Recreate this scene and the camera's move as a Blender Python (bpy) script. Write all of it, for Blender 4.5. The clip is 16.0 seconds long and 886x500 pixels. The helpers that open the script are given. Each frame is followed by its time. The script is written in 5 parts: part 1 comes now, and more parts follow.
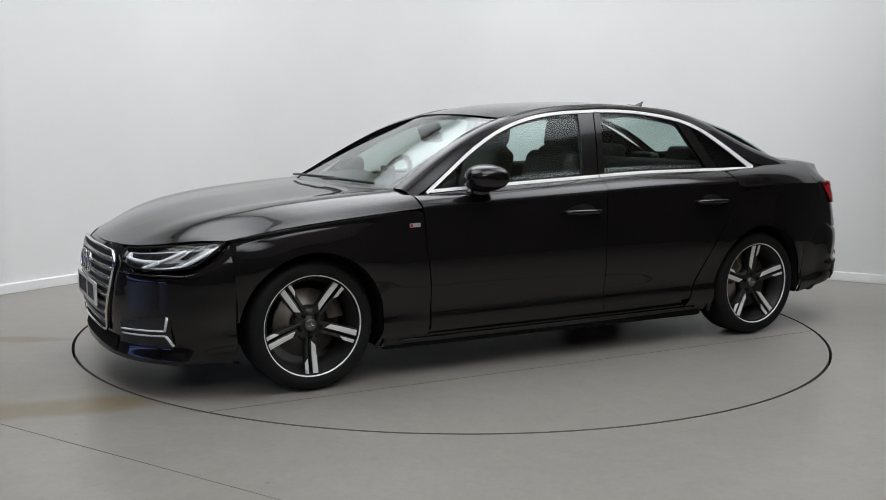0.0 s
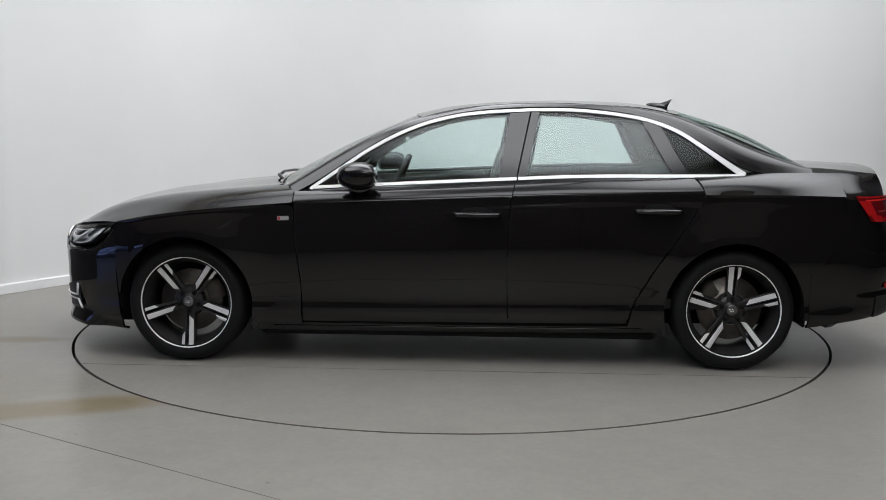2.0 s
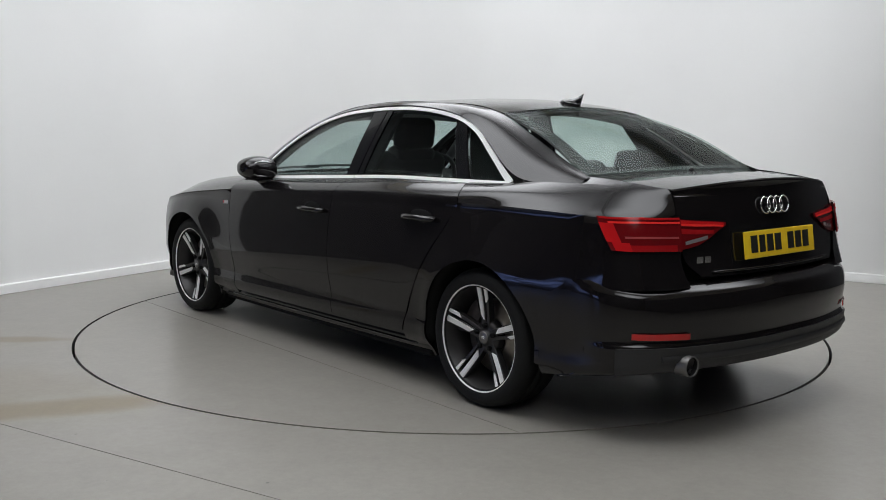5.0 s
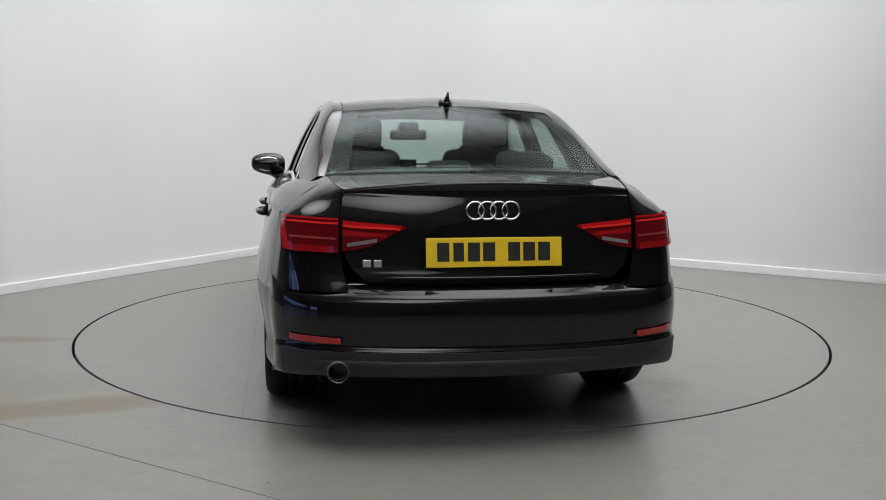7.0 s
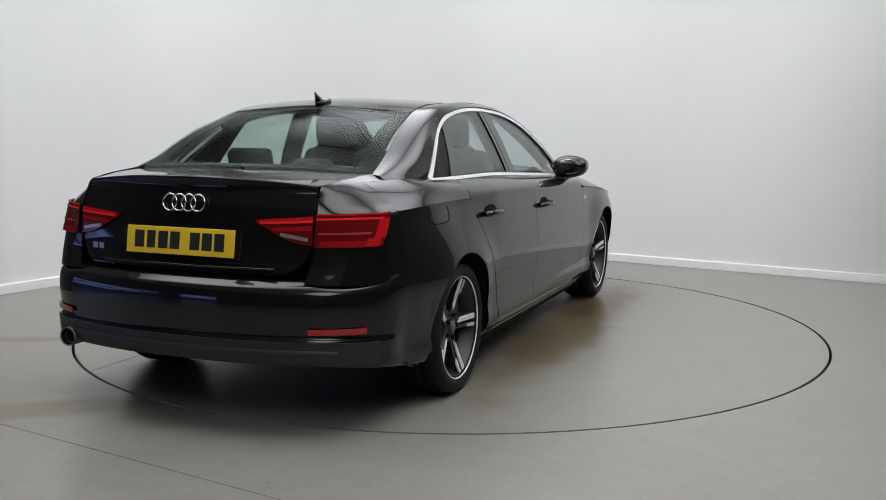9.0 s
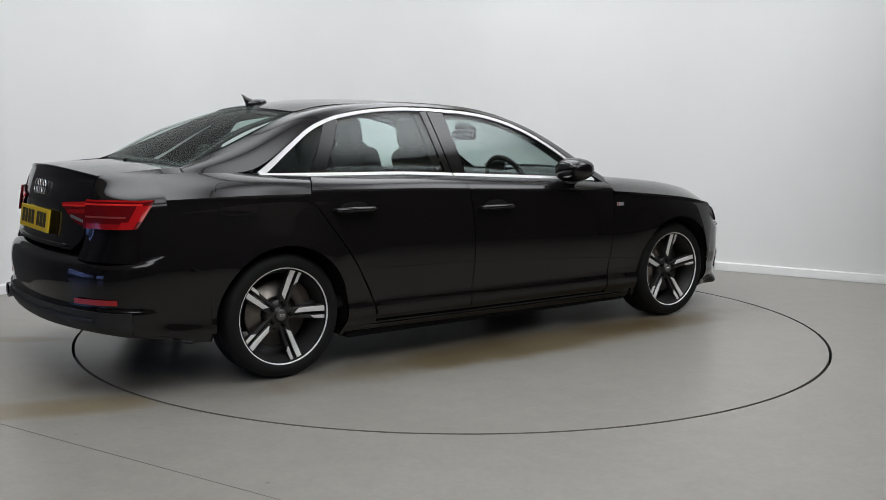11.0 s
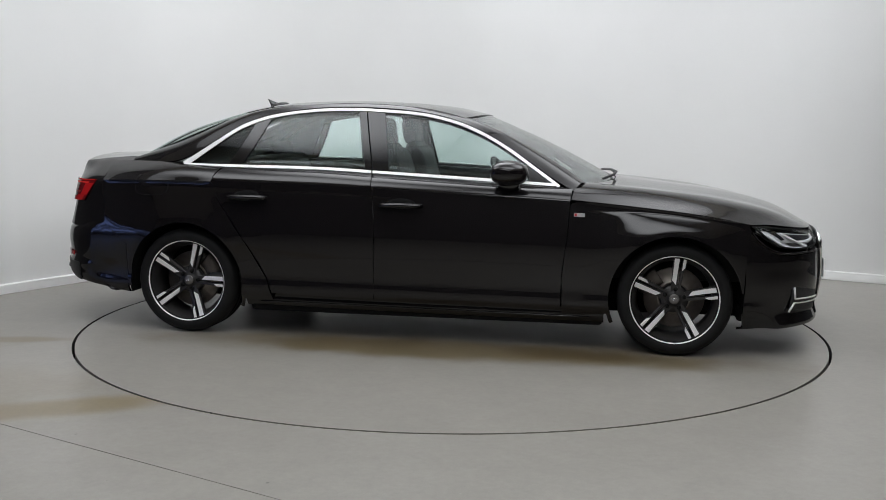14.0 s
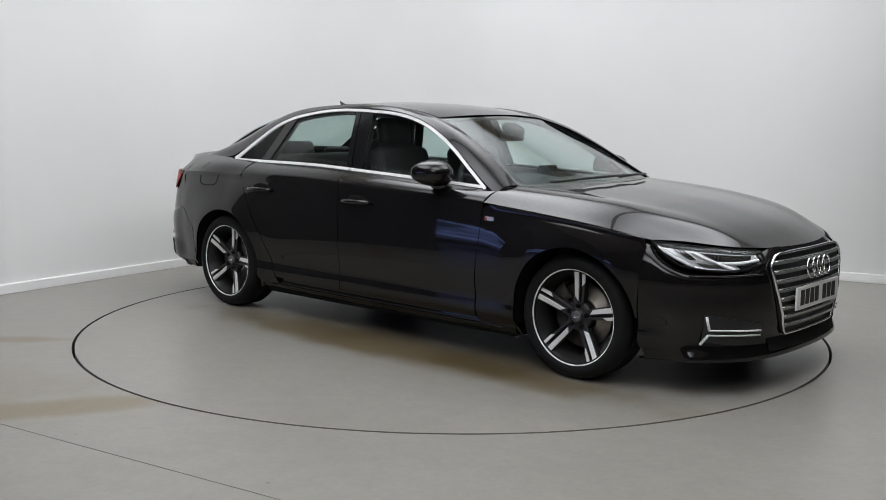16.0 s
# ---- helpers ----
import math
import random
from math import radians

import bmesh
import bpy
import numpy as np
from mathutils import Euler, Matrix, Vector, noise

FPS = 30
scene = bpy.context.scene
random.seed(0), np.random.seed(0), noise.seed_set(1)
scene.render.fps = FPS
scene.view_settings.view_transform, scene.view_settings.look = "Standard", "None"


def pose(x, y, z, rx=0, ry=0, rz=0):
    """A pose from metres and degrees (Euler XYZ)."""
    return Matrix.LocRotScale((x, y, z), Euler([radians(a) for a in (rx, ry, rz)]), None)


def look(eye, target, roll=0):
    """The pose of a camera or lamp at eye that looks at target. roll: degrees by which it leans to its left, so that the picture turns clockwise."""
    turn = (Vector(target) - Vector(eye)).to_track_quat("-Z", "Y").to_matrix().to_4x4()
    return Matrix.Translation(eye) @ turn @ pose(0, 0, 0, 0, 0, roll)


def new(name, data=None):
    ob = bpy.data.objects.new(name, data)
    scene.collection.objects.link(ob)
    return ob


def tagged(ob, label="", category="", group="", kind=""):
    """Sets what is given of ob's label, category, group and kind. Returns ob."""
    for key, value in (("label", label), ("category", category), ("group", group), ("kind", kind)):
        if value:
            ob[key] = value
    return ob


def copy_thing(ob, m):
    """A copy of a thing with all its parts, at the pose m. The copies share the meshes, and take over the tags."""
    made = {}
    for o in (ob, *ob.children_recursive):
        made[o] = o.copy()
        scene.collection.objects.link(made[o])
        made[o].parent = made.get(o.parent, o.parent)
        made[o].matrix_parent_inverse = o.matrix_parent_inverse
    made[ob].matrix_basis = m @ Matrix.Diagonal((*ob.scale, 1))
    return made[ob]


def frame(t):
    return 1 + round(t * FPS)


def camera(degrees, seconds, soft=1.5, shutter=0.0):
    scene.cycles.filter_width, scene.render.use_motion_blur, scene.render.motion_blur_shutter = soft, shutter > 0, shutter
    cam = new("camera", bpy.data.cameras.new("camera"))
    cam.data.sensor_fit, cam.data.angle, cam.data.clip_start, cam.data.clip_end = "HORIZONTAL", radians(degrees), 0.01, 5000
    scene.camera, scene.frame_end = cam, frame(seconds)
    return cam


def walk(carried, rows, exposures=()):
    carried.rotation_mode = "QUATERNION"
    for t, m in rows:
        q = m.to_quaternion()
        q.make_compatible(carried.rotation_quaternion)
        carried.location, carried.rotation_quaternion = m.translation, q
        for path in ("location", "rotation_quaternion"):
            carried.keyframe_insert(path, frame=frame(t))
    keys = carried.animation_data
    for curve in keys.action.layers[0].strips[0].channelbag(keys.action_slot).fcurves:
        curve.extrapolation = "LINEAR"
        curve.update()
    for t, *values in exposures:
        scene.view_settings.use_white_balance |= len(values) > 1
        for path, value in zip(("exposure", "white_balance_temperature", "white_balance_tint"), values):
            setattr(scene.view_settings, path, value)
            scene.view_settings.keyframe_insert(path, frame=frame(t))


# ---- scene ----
# the camera stands still on its stand; the car turns before it
cam = camera(48.46, 16.0, soft=0.6)
EYE = Vector((0.0, -6.072, 1.254))
AIM = EYE + Vector((math.sin(radians(-0.495)) * math.cos(radians(-7.462)), math.cos(radians(-0.495)) * math.cos(radians(-7.462)), math.sin(radians(-7.462))))
walk(cam, [(0.0, look(EYE, AIM, 0.431)), (16.0, look(EYE, AIM, 0.431))])

# ---- light ----
world = bpy.data.worlds.new("world")
scene.world = world
world.use_nodes = True
world.node_tree.nodes["Background"].inputs[0].default_value = (0.6, 0.75, 1.0, 1)
world.node_tree.nodes["Background"].inputs[1].default_value = 0.3
PANEL_GLOW = 2.75
DAY_GLOW = 1.35


# ---- materials ----
def mat(name, color, rough=0.5, metal=0.0, coat=0.0, vary=0.0, scale=8.0, bump=0.0, bscale=60.0, coat_rough=0.03, spec=0.5):
    m = bpy.data.materials.new(name)
    m.use_nodes = True
    nt = m.node_tree
    b = nt.nodes["Principled BSDF"]
    b.inputs["Base Color"].default_value = (*color, 1)
    b.inputs["Roughness"].default_value = rough
    b.inputs["Metallic"].default_value = metal
    b.inputs["Coat Weight"].default_value = coat
    b.inputs["Coat Roughness"].default_value = coat_rough
    b.inputs["Specular IOR Level"].default_value = spec
    if vary or bump:
        tc = nt.nodes.new("ShaderNodeTexCoord")
    if vary:
        n = nt.nodes.new("ShaderNodeTexNoise")
        n.inputs["Scale"].default_value = scale
        n.inputs["Detail"].default_value = 2 if scale < 2 else 5
        nt.links.new(tc.outputs["Object"], n.inputs["Vector"])
        mr = nt.nodes.new("ShaderNodeMapRange")
        mr.inputs["From Min"].default_value, mr.inputs["From Max"].default_value = 0.2, 0.8
        mr.inputs["To Min"].default_value, mr.inputs["To Max"].default_value = 1 - vary, 1 + vary
        nt.links.new(n.outputs["Fac"], mr.inputs["Value"])
        mx = nt.nodes.new("ShaderNodeVectorMath")
        mx.operation = "SCALE"
        mx.inputs[0].default_value = color
        nt.links.new(mr.outputs[0], mx.inputs["Scale"])
        nt.links.new(mx.outputs[0], b.inputs["Base Color"])
        ra = nt.nodes.new("ShaderNodeMapRange")
        ra.inputs["To Min"].default_value, ra.inputs["To Max"].default_value = max(rough - 0.08, 0), rough + 0.08
        nt.links.new(n.outputs["Fac"], ra.inputs["Value"])
        nt.links.new(ra.outputs[0], b.inputs["Roughness"])
    if bump:
        n2 = nt.nodes.new("ShaderNodeTexNoise")
        n2.inputs["Scale"].default_value = bscale
        n2.inputs["Detail"].default_value = 4
        nt.links.new(tc.outputs["Object"], n2.inputs["Vector"])
        bp = nt.nodes.new("ShaderNodeBump")
        bp.inputs["Strength"].default_value = bump
        bp.inputs["Distance"].default_value = 0.01
        nt.links.new(n2.outputs["Fac"], bp.inputs["Height"])
        nt.links.new(bp.outputs[0], b.inputs["Normal"])
    return m


def glow(name, color, strength):
    m = bpy.data.materials.new(name)
    m.use_nodes = True
    nt = m.node_tree
    nt.nodes.remove(nt.nodes["Principled BSDF"])
    e = nt.nodes.new("ShaderNodeEmission")
    e.inputs[0].default_value = (*color, 1)
    e.inputs[1].default_value = strength
    nt.links.new(e.outputs[0], nt.nodes["Material Output"].inputs[0])
    return m


def glass(name, tint, ior=1.5, most=1.0):
    m = bpy.data.materials.new(name)
    m.use_nodes = True
    nt = m.node_tree
    nt.nodes.remove(nt.nodes["Principled BSDF"])
    tr = nt.nodes.new("ShaderNodeBsdfTransparent")
    tr.inputs[0].default_value = (*tint, 1)
    gl = nt.nodes.new("ShaderNodeBsdfGlossy")
    gl.inputs["Roughness"].default_value = 0.01
    lw = nt.nodes.new("ShaderNodeLayerWeight")
    lw.inputs[0].default_value = 0.5
    pw = nt.nodes.new("ShaderNodeMath")
    pw.operation = "POWER"
    pw.inputs[1].default_value = 5.0
    nt.links.new(lw.outputs["Facing"], pw.inputs[0])
    fr = nt.nodes.new("ShaderNodeMapRange")
    fr.inputs["To Min"].default_value, fr.inputs["To Max"].default_value = ((ior - 1) / (ior + 1)) ** 2, most
    nt.links.new(pw.outputs[0], fr.inputs["Value"])
    mx = nt.nodes.new("ShaderNodeMixShader")
    nt.links.new(fr.outputs[0], mx.inputs[0])
    nt.links.new(tr.outputs[0], mx.inputs[1])
    nt.links.new(gl.outputs[0], mx.inputs[2])
    nt.links.new(mx.outputs[0], nt.nodes["Material Output"].inputs[0])
    return m


def floor_material(name, base, stain, stain_scale, stain_at=0.6, patches=()):
    """Grey sealed floor: fine speckle, broad cloudy wear, and damp or rusty stains."""
    m = mat(name, base, 0.3, vary=0.05, scale=2.5, spec=0.4)
    nt = m.node_tree
    b = nt.nodes["Principled BSDF"]
    nt.links.remove(b.inputs["Roughness"].links[0])
    tc = nt.nodes.new("ShaderNodeTexCoord")
    old = b.inputs["Base Color"].links[0].from_socket
    sc = old
    for scale, detail, low, high, f0, f1 in ((160, 2, 0.90, 1.10, 0.0, 1.0), (9, 8, 0.955, 1.045, 0.3, 0.7), (34, 6, 0.95, 1.05, 0.3, 0.7)):
        sp = nt.nodes.new("ShaderNodeTexNoise")
        sp.inputs["Scale"].default_value = scale
        sp.inputs["Detail"].default_value = detail
        nt.links.new(tc.outputs["Object"], sp.inputs["Vector"])
        sr = nt.nodes.new("ShaderNodeMapRange")
        sr.inputs["From Min"].default_value, sr.inputs["From Max"].default_value = f0, f1
        sr.inputs["To Min"].default_value, sr.inputs["To Max"].default_value = low, high
        nt.links.new(sp.outputs["Fac"], sr.inputs["Value"])
        nx = nt.nodes.new("ShaderNodeVectorMath")
        nx.operation = "SCALE"
        nt.links.new(sc, nx.inputs[0])
        nt.links.new(sr.outputs[0], nx.inputs["Scale"])
        sc = nx.outputs[0]
    # chips: small dark and pale spots scattered sparsely
    for scale, size, tone in ((3.1, 0.022, 0.45), (7.0, 0.022, 0.72), (5.0, 0.03, 1.16)):
        vo = nt.nodes.new("ShaderNodeTexVoronoi")
        vo.inputs["Scale"].default_value = scale
        nt.links.new(tc.outputs["Object"], vo.inputs["Vector"])
        vr = nt.nodes.new("ShaderNodeMapRange")
        vr.inputs["From Min"].default_value, vr.inputs["From Max"].default_value = size * 0.7, size
        vr.inputs["To Min"].default_value, vr.inputs["To Max"].default_value = tone, 1.0
        nt.links.new(vo.outputs["Distance"], vr.inputs["Value"])
        nx = nt.nodes.new("ShaderNodeVectorMath")
        nx.operation = "SCALE"
        nt.links.new(sc, nx.inputs[0])
        nt.links.new(vr.outputs[0], nx.inputs["Scale"])
        sc = nx.outputs[0]
    last = sc
    wob = nt.nodes.new("ShaderNodeTexNoise")
    wob.inputs["Scale"].default_value = stain_scale
    wob.inputs["Detail"].default_value = 6
    nt.links.new(tc.outputs["Object"], wob.inputs["Vector"])
    for (px, py, lx, ly, turn, power) in patches:
        mp = nt.nodes.new("ShaderNodeMapping")
        mp.vector_type = "TEXTURE"
        mp.inputs["Location"].default_value = (px, py, 0)
        mp.inputs["Rotation"].default_value = (0, 0, radians(turn))
        mp.inputs["Scale"].default_value = (lx, ly, 1)
        nt.links.new(tc.outputs["Object"], mp.inputs["Vector"])
        ln = nt.nodes.new("ShaderNodeVectorMath")
        ln.operation = "LENGTH"
        nt.links.new(mp.outputs[0], ln.inputs[0])
        ad = nt.nodes.new("ShaderNodeMath")
        ad.operation = "MULTIPLY_ADD"
        ad.inputs[1].default_value = 0.9
        nt.links.new(wob.outputs["Fac"], ad.inputs[0])
        nt.links.new(ln.outputs["Value"], ad.inputs[2])
        mr = nt.nodes.new("ShaderNodeMapRange")
        mr.interpolation_type = "SMOOTHSTEP"
        mr.inputs["From Min"].default_value, mr.inputs["From Max"].default_value = 0.9, 1.6
        mr.inputs["To Min"].default_value, mr.inputs["To Max"].default_value = power, 0.0
        nt.links.new(ad.outputs[0], mr.inputs["Value"])
        mx = nt.nodes.new("ShaderNodeMix")
        mx.data_type = "RGBA"
        mx.blend_type = "MULTIPLY"
        nt.links.new(mr.outputs[0], mx.inputs["Factor"])
        nt.links.new(last, mx.inputs["A"])
        mx.inputs["B"].default_value = (*stain, 1)
        last = mx.outputs["Result"]
    nt.links.new(last, b.inputs["Base Color"])
    return m


M_WALL = mat("white wall paint", (0.80, 0.80, 0.79), 0.55, vary=0.02, scale=1.5, bump=0.05, bscale=90)
M_SKIRT = mat("white gloss paint", (0.84, 0.84, 0.83), 0.35, vary=0.03, scale=6)
M_CEIL = mat("ceiling paint", (0.74, 0.68, 0.53), 0.7, vary=0.03)
M_DARK = mat("dark curtain cloth", (0.045, 0.045, 0.048), 0.9, vary=0.2, scale=3, bump=0.2, bscale=20)
M_FLOOR = floor_material("grey sealed floor", (0.250, 0.237, 0.212), (0.72, 0.61, 0.40), 2.2, patches=[(-2.75, -0.60, 0.85, 0.10, 2, 0.9), (-1.80, -1.95, 0.75, 0.16, 20, 0.9), (-2.3, -1.6, 0.7, 0.4, 10, 0.3)])
M_DISC = floor_material("grey turntable top", (0.250, 0.237, 0.211), (0.52, 0.43, 0.28), 3.0, patches=[(0.15, -0.74, 1.9, 0.26, 0, 1.0), (0.85, -0.62, 0.5, 0.28, 10, 0.7), (-0.4, -0.5, 0.6, 0.3, 0, 0.5)])
M_GAP = mat("dark gap", (0.004, 0.004, 0.004), 0.9)
M_JOINT = mat("grey joint sealant", (0.222, 0.211, 0.190), 0.4)
M_PANEL = glow("lamp diffuser", (0.960, 0.982, 1.018), PANEL_GLOW)


def soft_edged(m, half, peak):
    """Cloth diffuser: brightest over the tubes in its middle, falling off to its rim."""
    nt = m.node_tree
    e = nt.nodes["Emission"]
    tc = nt.nodes.new("ShaderNodeTexCoord")
    ln = nt.nodes.new("ShaderNodeVectorMath")
    ln.operation = "LENGTH"
    nt.links.new(tc.outputs["Object"], ln.inputs[0])
    mr = nt.nodes.new("ShaderNodeMapRange")
    mr.interpolation_type = "SMOOTHERSTEP"
    mr.inputs["From Min"].default_value, mr.inputs["From Max"].default_value = half * 0.35, half * 1.4
    mr.inputs["To Min"].default_value, mr.inputs["To Max"].default_value = peak, peak * 0.06
    nt.links.new(ln.outputs["Value"], mr.inputs["Value"])
    nt.links.new(mr.outputs[0], e.inputs[1])


soft_edged(M_PANEL, 1.64, PANEL_GLOW * 1.47)
M_DAY = glow("daylight", (0.30, 0.43, 1.0), DAY_GLOW)


def banded(m, dark, light):
    """Uneven level bands of light, as of a yard with fences and parked things under the sky."""
    nt = m.node_tree
    e = nt.nodes["Emission"]
    tc = nt.nodes.new("ShaderNodeTexCoord")
    mp = nt.nodes.new("ShaderNodeMapping")
    mp.inputs["Scale"].default_value = (0.25, 0.25, 2.6)
    n = nt.nodes.new("ShaderNodeTexNoise")
    n.inputs["Scale"].default_value = 2.0
    n.inputs["Detail"].default_value = 4
    nt.links.new(tc.outputs["Object"], mp.inputs["Vector"])
    nt.links.new(mp.outputs[0], n.inputs["Vector"])
    mr = nt.nodes.new("ShaderNodeMapRange")
    mr.inputs["From Min"].default_value, mr.inputs["From Max"].default_value = 0.44, 0.60
    mr.inputs["To Min"].default_value, mr.inputs["To Max"].default_value = dark, light
    nt.links.new(n.outputs["Fac"], mr.inputs["Value"])
    sx = nt.nodes.new("ShaderNodeSeparateXYZ")
    nt.links.new(tc.outputs["Object"], sx.inputs[0])
    mz = nt.nodes.new("ShaderNodeMapRange")
    mz.inputs["From Min"].default_value, mz.inputs["From Max"].default_value = 0.42, 0.52
    mz.inputs["To Min"].default_value = 0.08
    nt.links.new(sx.outputs["Z"], mz.inputs["Value"])
    mu = nt.nodes.new("ShaderNodeMath")
    mu.operation = "MULTIPLY"
    nt.links.new(mr.outputs[0], mu.inputs[0])
    nt.links.new(mz.outputs[0], mu.inputs[1])
    nt.links.new(mu.outputs[0], e.inputs[1])


banded(M_DAY, DAY_GLOW * 0.22, DAY_GLOW * 2.0)
M_ALU = mat("aluminium frame", (0.7, 0.7, 0.7), 0.4, 1.0)

M_PAINT = mat("dark metallic paint", (0.0052, 0.0042, 0.0046), 0.42, 0.0, coat=0.9, coat_rough=0.045, spec=0.07, vary=0.08, scale=900)
M_INNER = mat("inner shell", (0.008, 0.008, 0.008), 0.85, spec=0.15)
M_BLACK = mat("gloss black trim", (0.006, 0.006, 0.007), 0.12, coat=0.3)
M_PRINT = mat("black ceramic print", (0.006, 0.006, 0.006), 0.6, spec=0.2)
M_PLASTIC = mat("black plastic", (0.018, 0.018, 0.019), 0.5, bump=0.15, bscale=500)
M_SLAT = mat("grey lacquered slat", (0.26, 0.26, 0.26), 0.35, 0.4, coat=0.3)
M_CHROME = mat("bright satin chrome", (0.88, 0.88, 0.88), 0.12, 1.0)
M_TRIM = mat("polished aluminium trim", (0.94, 0.94, 0.93), 0.28, 0.1)
M_SILVER = mat("silver paint", (0.62, 0.62, 0.63), 0.3, 0.6, coat=0.3)
M_GLASS = glass("side glass", (0.88, 0.94, 0.93))
M_SCREEN = glass("screen glass", (0.89, 0.94, 0.93))
M_TINT = glass("rear glass", (0.76, 0.82, 0.80), 1.25, 0.22)
M_QUARTER = glass("dark quarter glass", (0.62, 0.66, 0.65), 1.35, 0.3)
M_LENS = glass("clear lens", (0.98, 0.985, 0.99), 1.40, 0.5)
M_RED = mat("red lamp lens", (0.46, 0.010, 0.012), 0.10, coat=0.0, spec=0.35)
M_RED_DARK = mat("dark red lamp lens", (0.13, 0.005, 0.007), 0.10, coat=0.0, spec=0.3)
M_REFL = mat("red reflector", (0.40, 0.012, 0.012), 0.2, coat=0.8, bump=0.3, bscale=300)
M_RED_BRIGHT = mat("bright red light guide", (0.78, 0.03, 0.025), 0.10, spec=0.4)
M_RED_LOW = mat("mid red lamp lens", (0.30, 0.008, 0.010), 0.10, spec=0.35)
M_SMOKE_RED = mat("pink clear strip", (0.30, 0.05, 0.05), 0.15, coat=0.5)
M_SMOKE = mat("clear lamp strip", (0.20, 0.18, 0.18), 0.15, coat=1.0)
M_TYRE = mat("tyre rubber", (0.007, 0.007, 0.007), 0.66, spec=0.25, vary=0.2, scale=30, bump=0.2, bscale=150)
M_RIM = mat("dark grey alloy", (0.045, 0.043, 0.043), 0.4, 0.6, vary=0.1, scale=40)
M_FACE = mat("machined alloy", (0.82, 0.81, 0.80), 0.36, 0.1, vary=0.06, scale=120)
M_DISC_STEEL = mat("brake steel", (0.30, 0.27, 0.24), 0.4, 0.9, vary=0.25, scale=30)
M_CALIPER = mat("cast iron", (0.10, 0.085, 0.075), 0.6, 0.5, vary=0.2, scale=30)
M_YELLOW = mat("yellow plate", (0.82, 0.55, 0.02), 0.4, vary=0.03, scale=10)
M_WHITE = mat("white plate", (0.85, 0.85, 0.84), 0.4, vary=0.03, scale=10)
M_INK = mat("black lettering", (0.012, 0.012, 0.012), 0.5)
M_SEAT = mat("dark leather", (0.020, 0.019, 0.019), 0.55, vary=0.15, scale=20, bump=0.25, bscale=250)
M_CABIN = mat("dark cabin trim", (0.022, 0.021, 0.021), 0.65, vary=0.15, scale=15, bump=0.2, bscale=300)
M_HEAD = mat("grey headlining", (0.30, 0.29, 0.27), 0.9, vary=0.05, scale=20)
M_BADGE_RED = mat("red enamel", (0.5, 0.02, 0.03), 0.3)


# ---- mesh helpers ----
def finish(name, bm, material, parent=None, label="", smooth=True):
    me = bpy.data.meshes.new(name)
    bm.to_mesh(me)
    bm.free()
    for mm in material if isinstance(material, (list, tuple)) else [material]:
        me.materials.append(mm)
    if smooth:
        me.polygons.foreach_set("use_smooth", [True] * len(me.polygons))
    ob = new(name, me)
    if parent is not None:
        ob.parent = parent
    return tagged(ob, label)


def part(name, bm, material, parent, label="", smooth=True):
    return finish(name, bm, material, parent, label, smooth)


def catmull(pts, n):
    """n points on a smooth curve through pts, evenly by length."""
    p = np.array(pts, float)
    if len(p) == 2:
        t = np.linspace(0, 1, n)[:, None]
        return p[0] * (1 - t) + p[1] * t
    q = np.vstack([2 * p[0] - p[1], p, 2 * p[-1] - p[-2]])
    k = np.concatenate([[0], np.cumsum(np.maximum(np.linalg.norm(np.diff(q, axis=0), axis=1), 1e-6) ** 0.5)])
    out = []
    for i in range(1, len(q) - 2):
        t = np.linspace(k[i], k[i + 1], 24, endpoint=False)[:, None]
        a1 = (k[i] - t) / (k[i] - k[i - 1]) * q[i - 1] + (t - k[i - 1]) / (k[i] - k[i - 1]) * q[i]
        a2 = (k[i + 1] - t) / (k[i + 1] - k[i]) * q[i] + (t - k[i]) / (k[i + 1] - k[i]) * q[i + 1]
        a3 = (k[i + 2] - t) / (k[i + 2] - k[i + 1]) * q[i + 1] + (t - k[i + 1]) / (k[i + 2] - k[i + 1]) * q[i + 2]
        b1 = (k[i + 1] - t) / (k[i + 1] - k[i - 1]) * a1 + (t - k[i - 1]) / (k[i + 1] - k[i - 1]) * a2
        b2 = (k[i + 2] - t) / (k[i + 2] - k[i]) * a2 + (t - k[i]) / (k[i + 2] - k[i]) * a3
        out.append((k[i + 1] - t) / (k[i + 1] - k[i]) * b1 + (t - k[i]) / (k[i + 1] - k[i]) * b2)
    out = np.vstack(out + [p[-1:]])
    s = np.concatenate([[0], np.cumsum(np.linalg.norm(np.diff(out, axis=0), axis=1))])
    u = np.linspace(0, s[-1], n)
    return np.stack([np.interp(u, s, out[:, c]) for c in range(p.shape[1])], 1)


def curve_of(table):
    """A smooth function y(x) through the (x, y) pairs."""
    t = sorted(table)
    xs, ys = np.array([a for a, _ in t]), np.array([b for _, b in t])
    h, d = np.diff(xs), np.diff(ys) / np.diff(xs)
    m = np.concatenate([[d[0]], (d[:-1] * h[1:] + d[1:] * h[:-1]) / (h[:-1] + h[1:]), [d[-1]]])

    def f(x):
        x = min(max(x, xs[0]), xs[-1])
        i = min(max(int(np.searchsorted(xs, x)) - 1, 0), len(h) - 1)
        s = (x - xs[i]) / h[i]
        return float(ys[i] * (1 + 2 * s) * (1 - s) ** 2 + h[i] * m[i] * s * (1 - s) ** 2 + ys[i + 1] * s * s * (3 - 2 * s) + h[i] * m[i + 1] * s * s * (s - 1))
    return f


